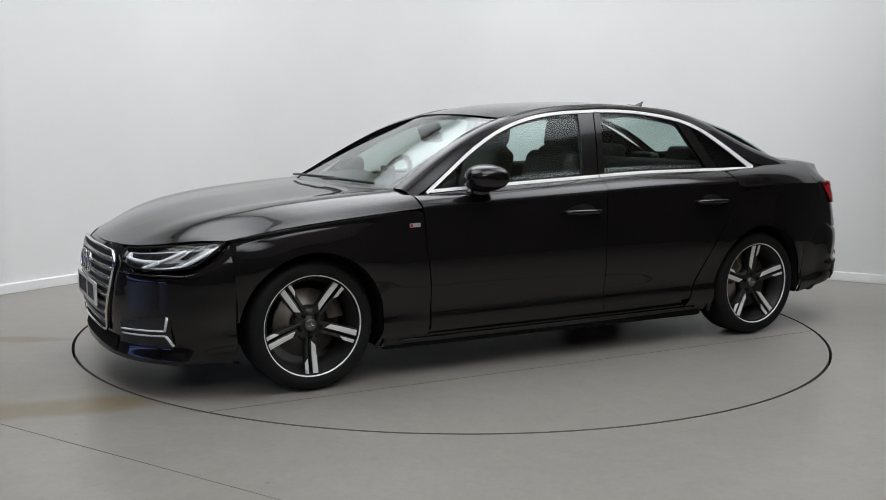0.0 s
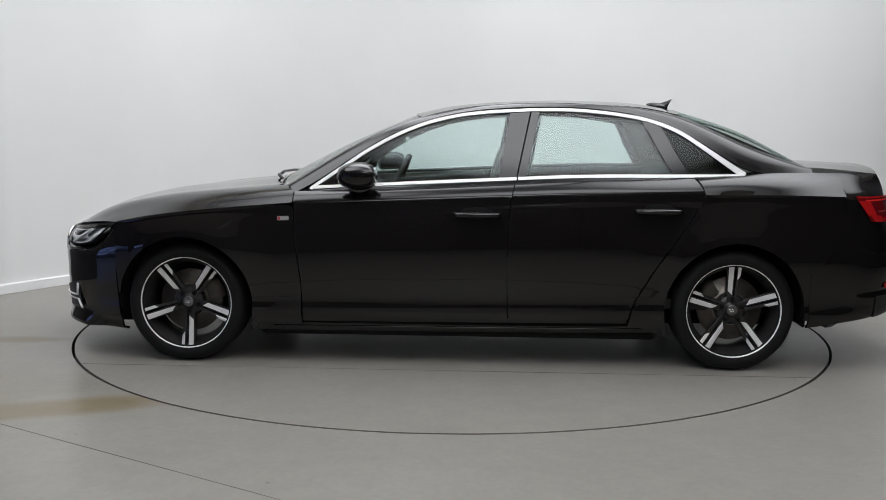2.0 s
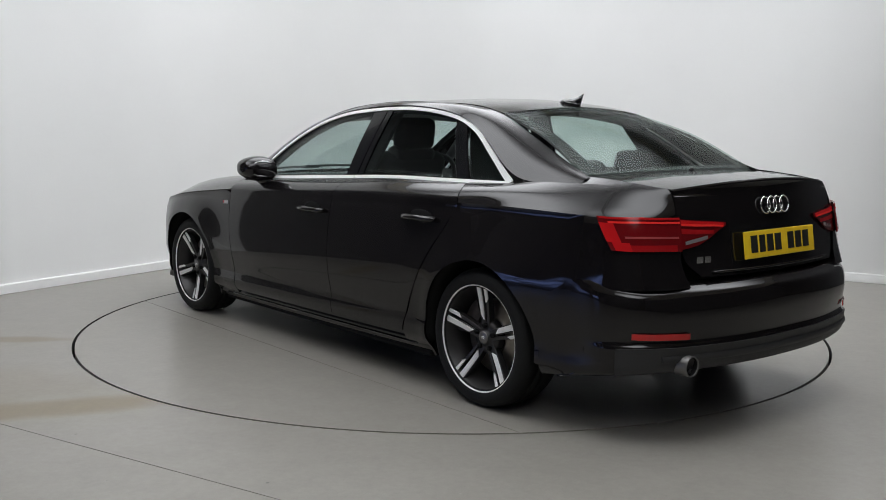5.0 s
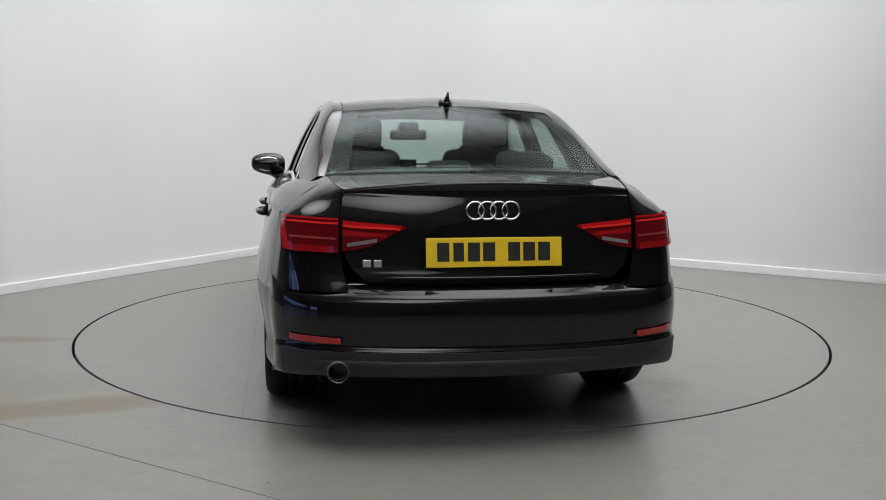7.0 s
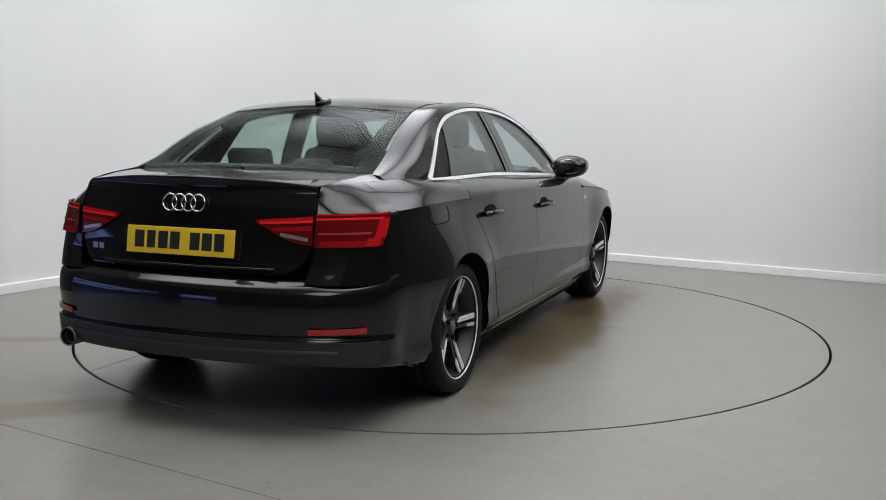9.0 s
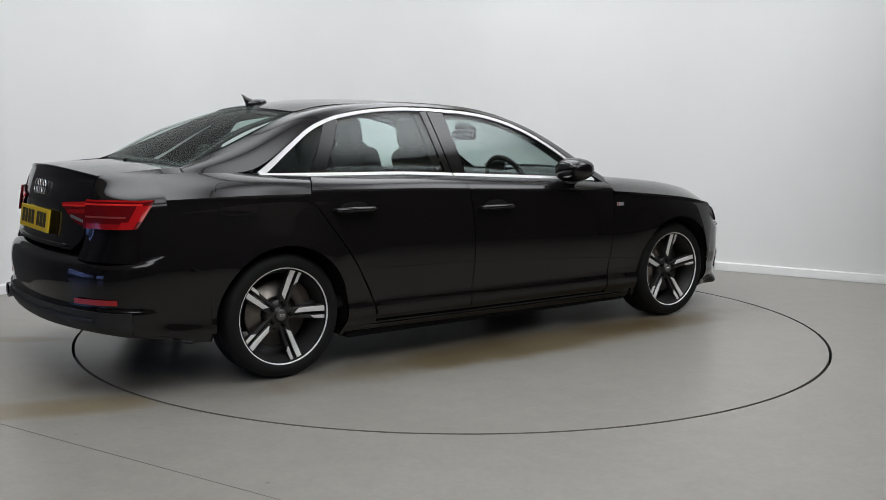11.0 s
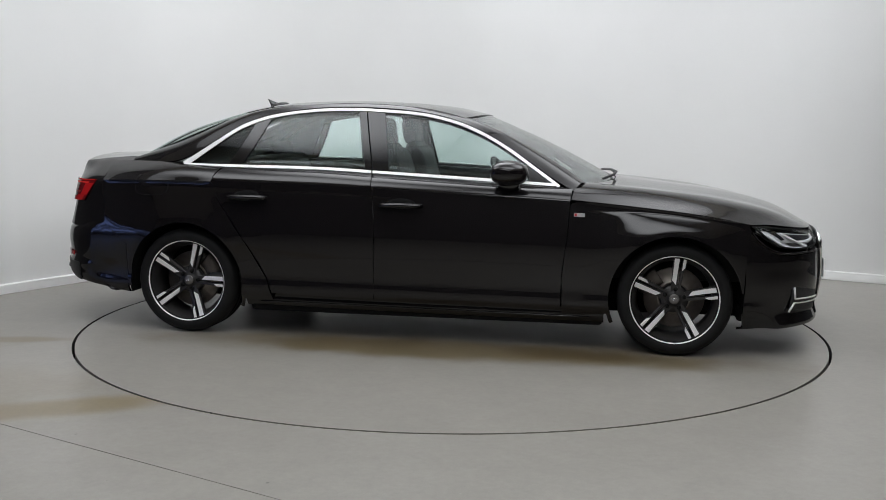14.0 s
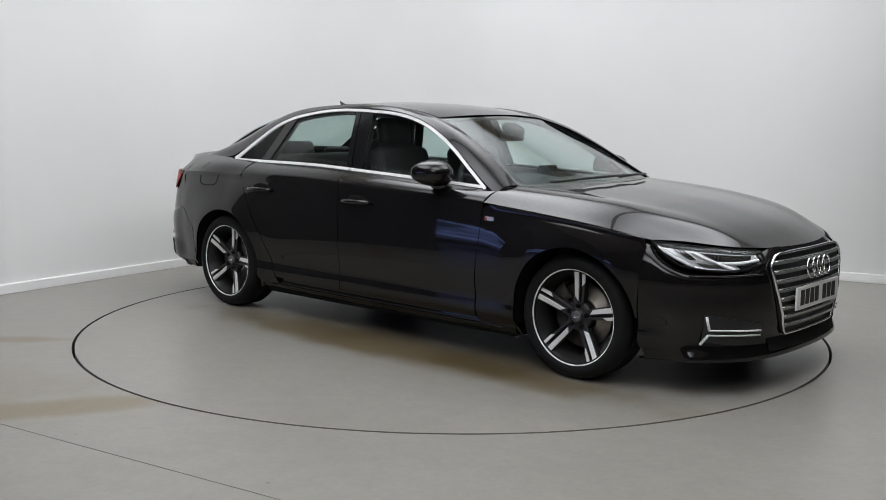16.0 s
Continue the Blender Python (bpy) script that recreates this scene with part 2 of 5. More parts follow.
def skin(curves, nu, nv):
    """A grid of points nu x nv over a surface through the curves."""
    rows = np.array([catmull(c, nu) for c in curves])
    return np.array([catmull(rows[:, i], nv) for i in range(nu)])


def mirror_y(grid):
    g = np.array(grid)[::-1].copy()
    g[..., 1] *= -1
    return g


def normals_of(g):
    n = np.cross(np.gradient(g, axis=0), np.gradient(g, axis=1))
    return n / np.maximum(np.linalg.norm(n, axis=2, keepdims=True), 1e-9)


def out_facing(g, centre=(0, 0, 0.5)):
    """The grid turned so that its normals point away from the car's middle line."""
    g = np.array(g, float)
    n = normals_of(g)
    c = np.array(centre)
    away = g - c
    away[..., 0] *= 0.35
    if (n * away).sum() < 0:
        g = g[::-1].copy()
    return g


def add_sheet(bm, g, thick=0.012, lift=0.0, mi=0):
    """A solid panel with the grid g as its outer face."""
    n = normals_of(g)
    g = g + n * lift
    nu, nv = g.shape[:2]
    f = [[bm.verts.new(g[i, j]) for j in range(nv)] for i in range(nu)]
    b = [[bm.verts.new(g[i, j] - n[i, j] * thick) for j in range(nv)] for i in range(nu)]

    def face(*v):
        try:
            q = bm.faces.new(v)
            q.material_index = mi
        except ValueError:
            pass
    for i in range(nu - 1):
        for j in range(nv - 1):
            face(f[i][j], f[i + 1][j], f[i + 1][j + 1], f[i][j + 1])
            face(b[i][j], b[i][j + 1], b[i + 1][j + 1], b[i + 1][j])
    ring = [(i, 0) for i in range(nu)] + [(nu - 1, j) for j in range(1, nv)] + [(i, nv - 1) for i in range(nu - 2, -1, -1)] + [(0, j) for j in range(nv - 2, 0, -1)]
    for k in range(len(ring)):
        (i, j), (p, q) = ring[k], ring[(k + 1) % len(ring)]
        face(f[i][j], b[i][j], b[p][q], f[p][q])
        for e in f[i][j].link_edges:
            if e.other_vert(f[i][j]) is f[p][q]:
                e.smooth = False


def sheet(name, grids, material, parent, label="", thick=0.012, lift=0.0):
    bm = bmesh.new()
    for g in grids:
        add_sheet(bm, np.array(g), thick, lift)
    return part(name, bm, material, parent, label)


def add_box(bm, size, centre=(0, 0, 0), bevel=0.0, turn=None, seg=2):
    m = Matrix.Translation(centre) @ (turn or Matrix()) @ Matrix.Diagonal((*size, 1))
    r = bmesh.ops.create_cube(bm, size=1.0, matrix=m)
    if bevel:
        bmesh.ops.bevel(bm, geom=list({e for v in r["verts"] for e in v.link_edges}), offset=bevel, segments=seg, profile=0.5, affect="EDGES")


def box(name, size, centre, material, parent=None, bevel=0.0, label="", turn=None, seg=2):
    bm = bmesh.new()
    add_box(bm, size, centre, bevel, turn, seg)
    return part(name, bm, material, parent, label, smooth=bool(bevel and seg > 2))


def add_lathe(bm, prof, n=64, axis="y", mi=0):
    """Profile of (radius, along) turned round an axis."""
    rings = []
    for r, a in prof:
        ring = []
        for k in range(n):
            c, s = math.cos(2 * math.pi * k / n) * r, math.sin(2 * math.pi * k / n) * r
            ring.append(bm.verts.new((c, a, s) if axis == "y" else (c, s, a)))
        rings.append(ring)
    for i in range(len(rings) - 1):
        for k in range(n):
            q = bm.faces.new((rings[i][k], rings[i][(k + 1) % n], rings[i + 1][(k + 1) % n], rings[i + 1][k]))
            q.material_index = mi


def add_tube(bm, pts, r, sides=8, flat=1.0, up=(0, 0, 1), closed=False):
    """A tube along the points; flat squeezes it along up."""
    p = [Vector(a) for a in pts]
    n, up, rings = len(p), Vector(up), []
    for i in range(n):
        a, b = (p[i - 1], p[(i + 1) % n]) if closed else (p[max(i - 1, 0)], p[min(i + 1, n - 1)])
        t = (b - a).normalized()
        s = t.cross(up).normalized()
        w = s.cross(t).normalized()
        rings.append([bm.verts.new(p[i] + s * math.cos(2 * math.pi * k / sides) * r + w * math.sin(2 * math.pi * k / sides) * r * flat) for k in range(sides)])
    for i in range(n if closed else n - 1):
        for k in range(sides):
            bm.faces.new((rings[i][k], rings[i][(k + 1) % sides], rings[(i + 1) % n][(k + 1) % sides], rings[(i + 1) % n][k]))
    if not closed:
        bm.faces.new(rings[0][::-1])
        bm.faces.new(rings[-1])


# ---- the room ----
CORNER = Vector((-0.999, 4.335, 0))
ALONG_W = Vector((-0.5366, -0.8438, 0))      # from the far corner along the west wall
ALONG_N = Vector((0.8557, -0.5175, 0))       # from the far corner along the north wall
LEN_W, LEN_N, HIGH, ROUND = 12.5, 10.5, 3.7, 1.25
ANG_N = math.degrees(math.atan2(ALONG_N.y, ALONG_N.x))


def place(a, b, z=0.0):
    """World point a metres along the north wall and b along the west wall."""
    return CORNER + ALONG_N * a + ALONG_W * b + Vector((0, 0, z))


def wall_line(inset):
    """Plan of the two white walls with their rounded corner."""
    pts = [place(inset, LEN_W), place(inset, 10.5), place(inset, 8.2), place(inset, 6.0), place(inset, 4.0), place(inset, 2.4), ]
    r = ROUND - inset
    c = place(ROUND, ROUND)
    for k in range(17):
        a = math.pi / 2 * k / 16
        pts.append(c - ALONG_N * (r * math.cos(a)) - ALONG_W * (r * math.sin(a)))
    pts += [place(2.4, inset), place(4.0, inset), place(6.0, inset), place(8.5, inset), place(LEN_N, inset)]
    return pts


def strip_wall(name, line_in, line_out, z0, z1, material, label, bevel_top=0.0):
    bm = bmesh.new()
    prof = [(0, z0), (0, z1 - bevel_top), (bevel_top, z1)] if bevel_top else [(0, z0), (0, z1)]
    rows = []
    for p, q in zip(line_in, line_out):
        d = (q - p).normalized()
        rows.append([bm.verts.new(p + d * o + Vector((0, 0, z))) for o, z in prof] + [bm.verts.new(q + Vector((0, 0, z1))), bm.verts.new(q + Vector((0, 0, z0)))])
    k = len(rows[0])
    for a, b in zip(rows, rows[1:]):
        for j in range(k):
            bm.faces.new((a[j], a[(j + 1) % k], b[(j + 1) % k], b[j]))
    bm.faces.new(rows[0])
    bm.faces.new(rows[-1][::-1])
    bmesh.ops.recalc_face_normals(bm, faces=bm.faces)
    ob = finish(name, bm, material)
    for e in ob.data.edges:
        va, vb = ob.data.vertices[e.vertices[0]].co, ob.data.vertices[e.vertices[1]].co
        if (va - vb).xy.length > 1e-4 and abs(va.z - vb.z) < 1e-4:
            e.use_edge_sharp = True
    return tagged(ob, label, "wall", kind="structure")


DOOR_A, DOOR_B, DOOR_H = 6.75, 12.2, 1.02     # the vehicle door along the west wall
SIDE_A, SIDE_B = 0.25, 1.75                   # the opening beside it in the south wall


def west_piece(name, b0, b1, z0, z1, label):
    strip_wall(name, [place(0, b1), place(0, b0)], [place(-0.2, b1), place(-0.2, b0)], z0, z1, M_DARK, label)


WHITE_W, WHITE_N = 4.45, 5.8     # where the white stage walls end and dark curtain begins


def stage(inset):
    """The white part of the wall line, at the given inset."""
    mid = [p for p in wall_line(inset) if (p - CORNER).dot(ALONG_W) < WHITE_W - 0.3 and (p - CORNER).dot(ALONG_N) < WHITE_N - 0.3]
    return [place(inset, WHITE_W)] + mid + [place(WHITE_N, inset)]


strip_wall("wall_north_west", stage(0.0), stage(-0.2), 0, HIGH, M_WALL, "plain white painted studio wall with a rounded corner")
strip_wall("wall_west_curtain", [place(0, DOOR_A), place(0, WHITE_W)], [place(-0.2, DOOR_A), place(-0.2, WHITE_W)], 0, HIGH, M_DARK, "dark curtained wall between the white stage and the vehicle door")
strip_wall("wall_north_curtain", [place(WHITE_N, 0), place(LEN_N, 0)], [place(WHITE_N, -0.2), place(LEN_N, -0.2)], 0, HIGH, M_DARK, "dark curtained wall past the white stage")
west_piece("wall_west", DOOR_B, LEN_W, 0, HIGH, "dark wall beside the vehicle door")
west_piece("wall_west_lintel", DOOR_A, DOOR_B, DOOR_H, HIGH, "dark wall above the vehicle door")
tagged(strip_wall("baseboard", stage(0.022), stage(0.001), 0.002, 0.073, M_SKIRT, "white gloss painted baseboard along the wall", 0.008), category="baseboard")


def flat_wall(name, a, b, z0, z1, material, label):
    d = (b - a).normalized()
    n = Vector((d.y, -d.x, 0))
    strip_wall(name, [a, b], [a + n * 0.2, b + n * 0.2], z0, z1, material, label)


flat_wall("wall_south", place(SIDE_B, LEN_W), place(LEN_N, LEN_W) + ALONG_N * 0.2, 0, HIGH, M_DARK, "dark curtained wall behind the camera")
flat_wall("wall_south_pier", place(0, LEN_W) - ALONG_N * 0.2, place(SIDE_A, LEN_W), 0, HIGH, M_DARK, "narrow dark pier between two openings")
flat_wall("wall_south_lintel", place(SIDE_A, LEN_W), place(SIDE_B, LEN_W), DOOR_H, HIGH, M_DARK, "dark wall above the side opening")
flat_wall("wall_east", place(LEN_N, LEN_W), place(LEN_N, 0) - ALONG_W * 0.2, 0, HIGH, M_DARK, "dark curtained wall beside the camera")

R_DISC = 2.223
bm = bmesh.new()
N = 160
ring = [(math.cos(2 * math.pi * k / N), math.sin(2 * math.pi * k / N)) for k in range(N)]
inner = [bm.verts.new((c * (R_DISC + 0.008), s * (R_DISC + 0.008), 0)) for c, s in ring]
low = [bm.verts.new((c * (R_DISC + 0.008), s * (R_DISC + 0.008), -0.14)) for c, s in ring]
far = [bm.verts.new((c * 18, s * 18, 0)) for c, s in ring]
for k in range(N):
    j = (k + 1) % N
    bm.faces.new((inner[k], far[k], far[j], inner[j]))
    f = bm.faces.new((inner[k], inner[j], low[j], low[k]))
    f.material_index = 1
f = bm.faces.new(low)
f.material_index = 1
tagged(finish("floor", bm, [M_FLOOR, M_GAP], smooth=False), "smooth grey sealed concrete floor with faint brown stains", "floor", kind="structure")

# saw cuts in the floor
for (x0, y0, x1, y1) in [(-3.3, -1.275, -0.3, -3.097)]:
    d = Vector((x1 - x0, y1 - y0, 0))
    box("floor_joint", (d.length, 0.0022, 0.002), ((x0 + x1) / 2, (y0 + y1) / 2, 0.0008), M_JOINT, None, 0, "thin straight joint in the grey floor", Matrix.Rotation(math.atan2(d.y, d.x), 4, "Z"))
for ob in list(scene.objects):
    if ob.name.startswith("floor_joint"):
        tagged(ob, category="joint", kind="structure")

bm = bmesh.new()
c = [place(-0.3, -0.3, HIGH), place(LEN_N + 0.3, -0.3, HIGH), place(LEN_N + 0.3, LEN_W + 0.3, HIGH), place(-0.3, LEN_W + 0.3, HIGH)]
lo = [bm.verts.new(p) for p in c]
hi = [bm.verts.new(p + Vector((0, 0, 0.2))) for p in c]
bm.faces.new(lo[::-1]), bm.faces.new(hi)
for k in range(4):
    bm.faces.new((lo[k], lo[(k + 1) % 4], hi[(k + 1) % 4], hi[k]))
bmesh.ops.recalc_face_normals(bm, faces=bm.faces)
tagged(finish("ceiling", bm, M_CEIL, smooth=False), "plain cream painted ceiling", "ceiling", kind="structure")

# daylight beyond the open vehicle door
bm = bmesh.new()
line = [place(-2.5, DOOR_A - 1.5), place(-2.5, LEN_W + 2.5), place(SIDE_B + 1.5, LEN_W + 2.5)]
lo = [bm.verts.new(p + Vector((0, 0, 0.01))) for p in line]
hi = [bm.verts.new(p + Vector((0, 0, DOOR_H + 0.6))) for p in line]
for k in range(2):
    bm.faces.new((lo[k], lo[k + 1], hi[k + 1], hi[k]))
tagged(finish("backdrop", bm, M_DAY, smooth=False), "pale blue daylight outside the open vehicle door", "daylight", kind="structure")


def ceiling_light(a, b, la, lb):
    root = tagged(new("ceiling_light"), "large square white light panel on the ceiling", "ceiling light", "ceiling lights")
    root.matrix_basis = Matrix.Translation(place(a, b, HIGH)) @ Matrix.Rotation(radians(ANG_N), 4, "Z")
    bm = bmesh.new()
    for sx, sy, cx, cy in ((la + 0.06, 0.03, 0, lb / 2 + 0.015), (la + 0.06, 0.03, 0, -lb / 2 - 0.015), (0.03, lb, la / 2 + 0.015, 0), (0.03, lb, -la / 2 - 0.015, 0)):
        add_box(bm, (sx, sy, 0.06), (cx, cy, -0.032), 0.004)
    part("frame", bm, M_ALU, root, smooth=False)
    bm = bmesh.new()
    add_box(bm, (la, lb, 0.02), (0, 0, -0.03))
    part("diffuser", bm, M_PANEL, root, smooth=False)
    return root


first = ceiling_light(2.05, 2.05, 3.28, 3.28)
# the last two are unseen fill panels, added to brighten the camera side
for a, b in ((5.4, 2.05), (2.05, 5.4), (5.4, 5.4), (6.6, 9.2)):
    copy_thing(first, Matrix.Translation(place(a, b, HIGH)) @ Matrix.Rotation(radians(ANG_N), 4, "Z"))

# ---- the turntable ----
turntable = tagged(new("turntable"), "round grey floor turntable under the car, flush with the floor", "turntable")
bm = bmesh.new()
top = [bm.verts.new((c * (R_DISC - 0.008), s * (R_DISC - 0.008), 0)) for c, s in ring]
bot = [bm.verts.new((c * (R_DISC - 0.008), s * (R_DISC - 0.008), -0.12)) for c, s in ring]
bm.faces.new(top)
for k in range(N):
    j = (k + 1) % N
    bm.faces.new((top[j], top[k], bot[k], bot[j]))
part("disc", bm, M_DISC, turntable, smooth=False)
bm = bmesh.new()
add_box(bm, (0.004, 2 * math.sqrt(R_DISC ** 2 - 1.205 ** 2) - 0.03, 0.002), (0, 0, 0.0004))
seam = part("seam", bm, M_JOINT, turntable, "thin dark joint between two plates", smooth=False)
seam.matrix_basis = pose(0.0, 1.205, 0, 0, 0, 90)

# ---- the car: x to its nose, y to its left, z up, the origin between the axles on the ground ----
car = tagged(new("car"), "black four-door saloon car with chrome window trim parked on the turntable", "car")

HUB_X, HUB_Z, ARCH = 1.405, 0.305, 0.352
plan = curve_of([(-2.05, 0.822), (-1.9, 0.858), (-1.75, 0.878), (-1.4, 0.888), (-1.0, 0.892), (-0.5, 0.894), (0.0, 0.894), (0.5, 0.894), (1.0, 0.893), (1.4, 0.891), (1.65, 0.882), (1.8, 0.856), (1.95, 0.80)])
crease = curve_of([(-2.1, 0.885), (-1.86, 0.894), (-1.6, 0.899), (-1.25, 0.896), (-0.68, 0.888), (-0.26, 0.878), (0.3, 0.858), (0.84, 0.834), (1.19, 0.805), (1.48, 0.774), (1.77, 0.731), (1.95, 0.70)])
belt = curve_of([(-1.5, 0.988), (-1.41, 0.984), (-1.13, 0.980), (-0.55, 0.971), (-0.26, 0.957), (0.325, 0.928), (0.77, 0.904), (0.9, 0.897)])
SEC = curve_of([(-0.2, -0.085), (0.0, -0.062), (0.07, -0.026), (0.135, -0.0195), (0.165, -0.0205), (0.20, -0.0245), (0.26, -0.0205), (0.36, -0.009), (0.53, -0.001), (0.62, -0.002), (0.8, -0.011), (0.90, -0.019), (0.955, -0.026), (0.982, -0.031), (1.0, -0.023)])


def side_y(x, z):
    """Half width of the body at x, z, up to the belt line."""
    zc = crease(x)
    h = (z - 0.2) / (zc - 0.2)
    y = plan(x) + SEC(min(h, 1.0))
    r1, r2 = math.hypot(x - HUB_X, z - HUB_Z), math.hypot(x + HUB_X, z - HUB_Z)
    y += 0.007 * (math.exp(-((r1 - ARCH) / 0.045) ** 2) + math.exp(-((r2 - ARCH) / 0.045) ** 2))
    k = min(max((z - 0.45) / 0.2, 0), 1)
    y += 0.015 * k * k * (3 - 2 * k) * (1.5 * math.exp(-(max(r1 - ARCH - 0.03, 0) / 0.11) ** 2) + math.exp(-(max(r2 - ARCH - 0.03, 0) / 0.11) ** 2))
    if x < -0.9:
        y -= 0.050 * max(0, min(h, 1.0) - 0.5) * min(1, (-0.9 - x) / 0.5)
    if h > 1.0:
        zb = belt(x)
        g = min((z - zc) / max(zb - zc, 0.01), 1.4)
        y += (0.748 - y) * (0.25 * g + 0.75 * g ** 2.2)
    return y


def green_y(x, z):
    """Half width of the glasshouse side."""
    return 1.156 - 0.44 * z + 0.010 * math.sin(min(max((z - 0.92) / 0.4, 0), 1) * math.pi)


def side_grid(left, right, z0, z1, nu, nv):
    """Panel between the edges x = left(z) and x = right(z), z from z0(x) to z1(x)."""
    g = np.zeros((nu, nv, 3))
    for i in range(nu):
        for j in range(nv):
            u, v = i / (nu - 1), j / (nv - 1)
            x = left(0.5) * (1 - u) + right(0.5) * u
            z = z0(x) * (1 - v) + z1(x) * v
            x = left(z) * (1 - u) + right(z) * u
            z = z0(x) * (1 - v) + z1(x) * v
            g[i, j] = (x, side_y(x, z), z)
    return g


def both(fn):
    """Runs fn for the left side (1) and the right side (-1)."""
    return [fn(1), fn(-1)]


def sided(g, side):
    g = np.array(g, float)
    if side < 0:
        g = g.copy()
        g[..., 1] *= -1
    return out_facing(g)


GAP = 0.0022
door_front = curve_of([(0.20, 0.795), (0.42, 0.800), (0.655, 0.828), (0.835, 0.838), (0.92, 0.85)])
door_mid = curve_of([(0.20, -0.262), (0.756, -0.262), (0.871, -0.274), (0.977, -0.302)])
door_back = curve_of([(0.20, -0.86), (0.33, -0.895), (0.521, -1.000), (0.681, -1.110), (0.80, -1.195), (0.896, -1.243), (0.94, -1.225), (0.985, -1.193)])
sill_top = curve_of([(-1.0, 0.262), (0.0, 0.238), (0.9, 0.226)])
above_belt = lambda x: belt(x) - 0.004


def polar_panel(hub, poly, a0, a1, nu=56, nv=12):
    """A panel round a wheel arch, out to the outline poly of (x, z)."""
    g = np.zeros((nu, nv, 3))
    for i in range(nu):
        a = radians(a0 + (a1 - a0) * i / (nu - 1))
        d = (math.cos(a), math.sin(a))
        best = 9.0
        for (x0, z0), (x1, z1) in zip(poly, poly[1:]):
            ex, ez = x1 - x0, z1 - z0
            det = d[0] * -ez + d[1] * ex
            if abs(det) < 1e-9:
                continue
            qx, qz = x0 - hub, z0 - HUB_Z
            t = (qx * -ez + qz * ex) / det
            s = (d[0] * qz - d[1] * qx) / det
            if t > 0 and -1e-6 <= s <= 1 + 1e-6:
                best = min(best, t)
        best = best if best < 9 else ARCH + 0.02
        for j in range(nv):
            r = ARCH + (max(best, ARCH + 0.004) - ARCH) * (j / (nv - 1))
            x, z = hub + r * d[0], HUB_Z + r * d[1]
            g[i, j] = (x, side_y(x, z), z)
    return g


def lip_grid(hub, a0, a1, nu=56):
    """The flange that turns inwards along a wheel arch."""
    g = np.zeros((nu, 4, 3))
    for i in range(nu):
        a = radians(a0 + (a1 - a0) * i / (nu - 1))
        x, z = hub + ARCH * math.cos(a), HUB_Z + ARCH * math.sin(a)
        y = side_y(x, z)
        for j, o in enumerate((0.0, 0.02, 0.05, 0.09)):
            g[i, j] = (x, y - o, z)
    return g


FENDER = [(0.802, 0.17), (0.802, 0.42), (0.830, 0.655), (0.8405, 0.8295)] + [(x, crease(x) - 0.003) for x in (0.95, 1.1, 1.25, 1.4, 1.55, 1.68, 1.775)] + [(1.79, 0.70), (1.775, 0.60), (1.762, 0.43), (1.762, 0.25)]
QUARTER = [(-1.778, 0.10), (-1.778, 0.507), (-1.955, 0.605), (-1.955, 0.70), (-1.955, 0.80)] + [(x, crease(x) - 0.0) for x in (-1.955, -1.85, -1.7, -1.55, -1.4, -1.2465)] + [(-1.199, 0.80), (-1.114, 0.681), (-1.004, 0.521), (-0.899, 0.33), (-0.862, 0.17)]


def front_fender(side):
    g = sided(polar_panel(HUB_X, FENDER, 203, 8, 64, 12), side)
    lip = sided(lip_grid(HUB_X, 203, 22), side)
    ob = sheet("front_fender", [g], M_PAINT, car)
    bm = bmesh.new()
    add_box(bm, (0.058, 0.003, 0.020), (0.888, side * (side_y(0.888, 0.757) + 0.001), 0.757), 0.001, Matrix.Rotation(radians(2), 4, "Y"))
    part("badge", bm, M_SILVER, ob, "small bright trim badge", smooth=False)
    bm = bmesh.new()
    add_box(bm, (0.012, 0.003, 0.014), (0.908 if side > 0 else 0.868, side * (side_y(0.888, 0.757) + 0.003), 0.757), 0.001)
    part("badge_mark", bm, M_BADGE_RED, ob, smooth=False)
    return ob


def wheel_liner(hub, side):
    """Dark liner inside a wheel arch."""
    g = np.zeros((40, 6, 3))
    for i in range(40):
        a = radians(-22 + 224 * i / 39)
        cx = 0.362 * math.cos(a) if math.sin(a) > 0 else math.copysign(0.362, math.cos(a))
        zl = max(HUB_Z + 0.362 * math.sin(a), 0.225)
        y0 = side_y(hub + cx, zl) - 0.011
        for j in range(6):
            g[i, j] = (hub + cx, side * (y0 + (0.45 - y0) * j / 5), zl)
    bm = bmesh.new()
    add_sheet(bm, g, 0.004)
    back = np.zeros((40, 3, 3))
    for i in range(40):
        a = radians(-8 + 196 * i / 39)
        for j in range(3):
            back[i, j] = (hub + 0.362 * math.cos(a) * j / 2, side * 0.45, max(HUB_Z + 0.362 * math.sin(a) * j / 2, 0.12))
    add_sheet(bm, back, 0.004)
    return part("wheel_liner", bm, M_INNER, car)


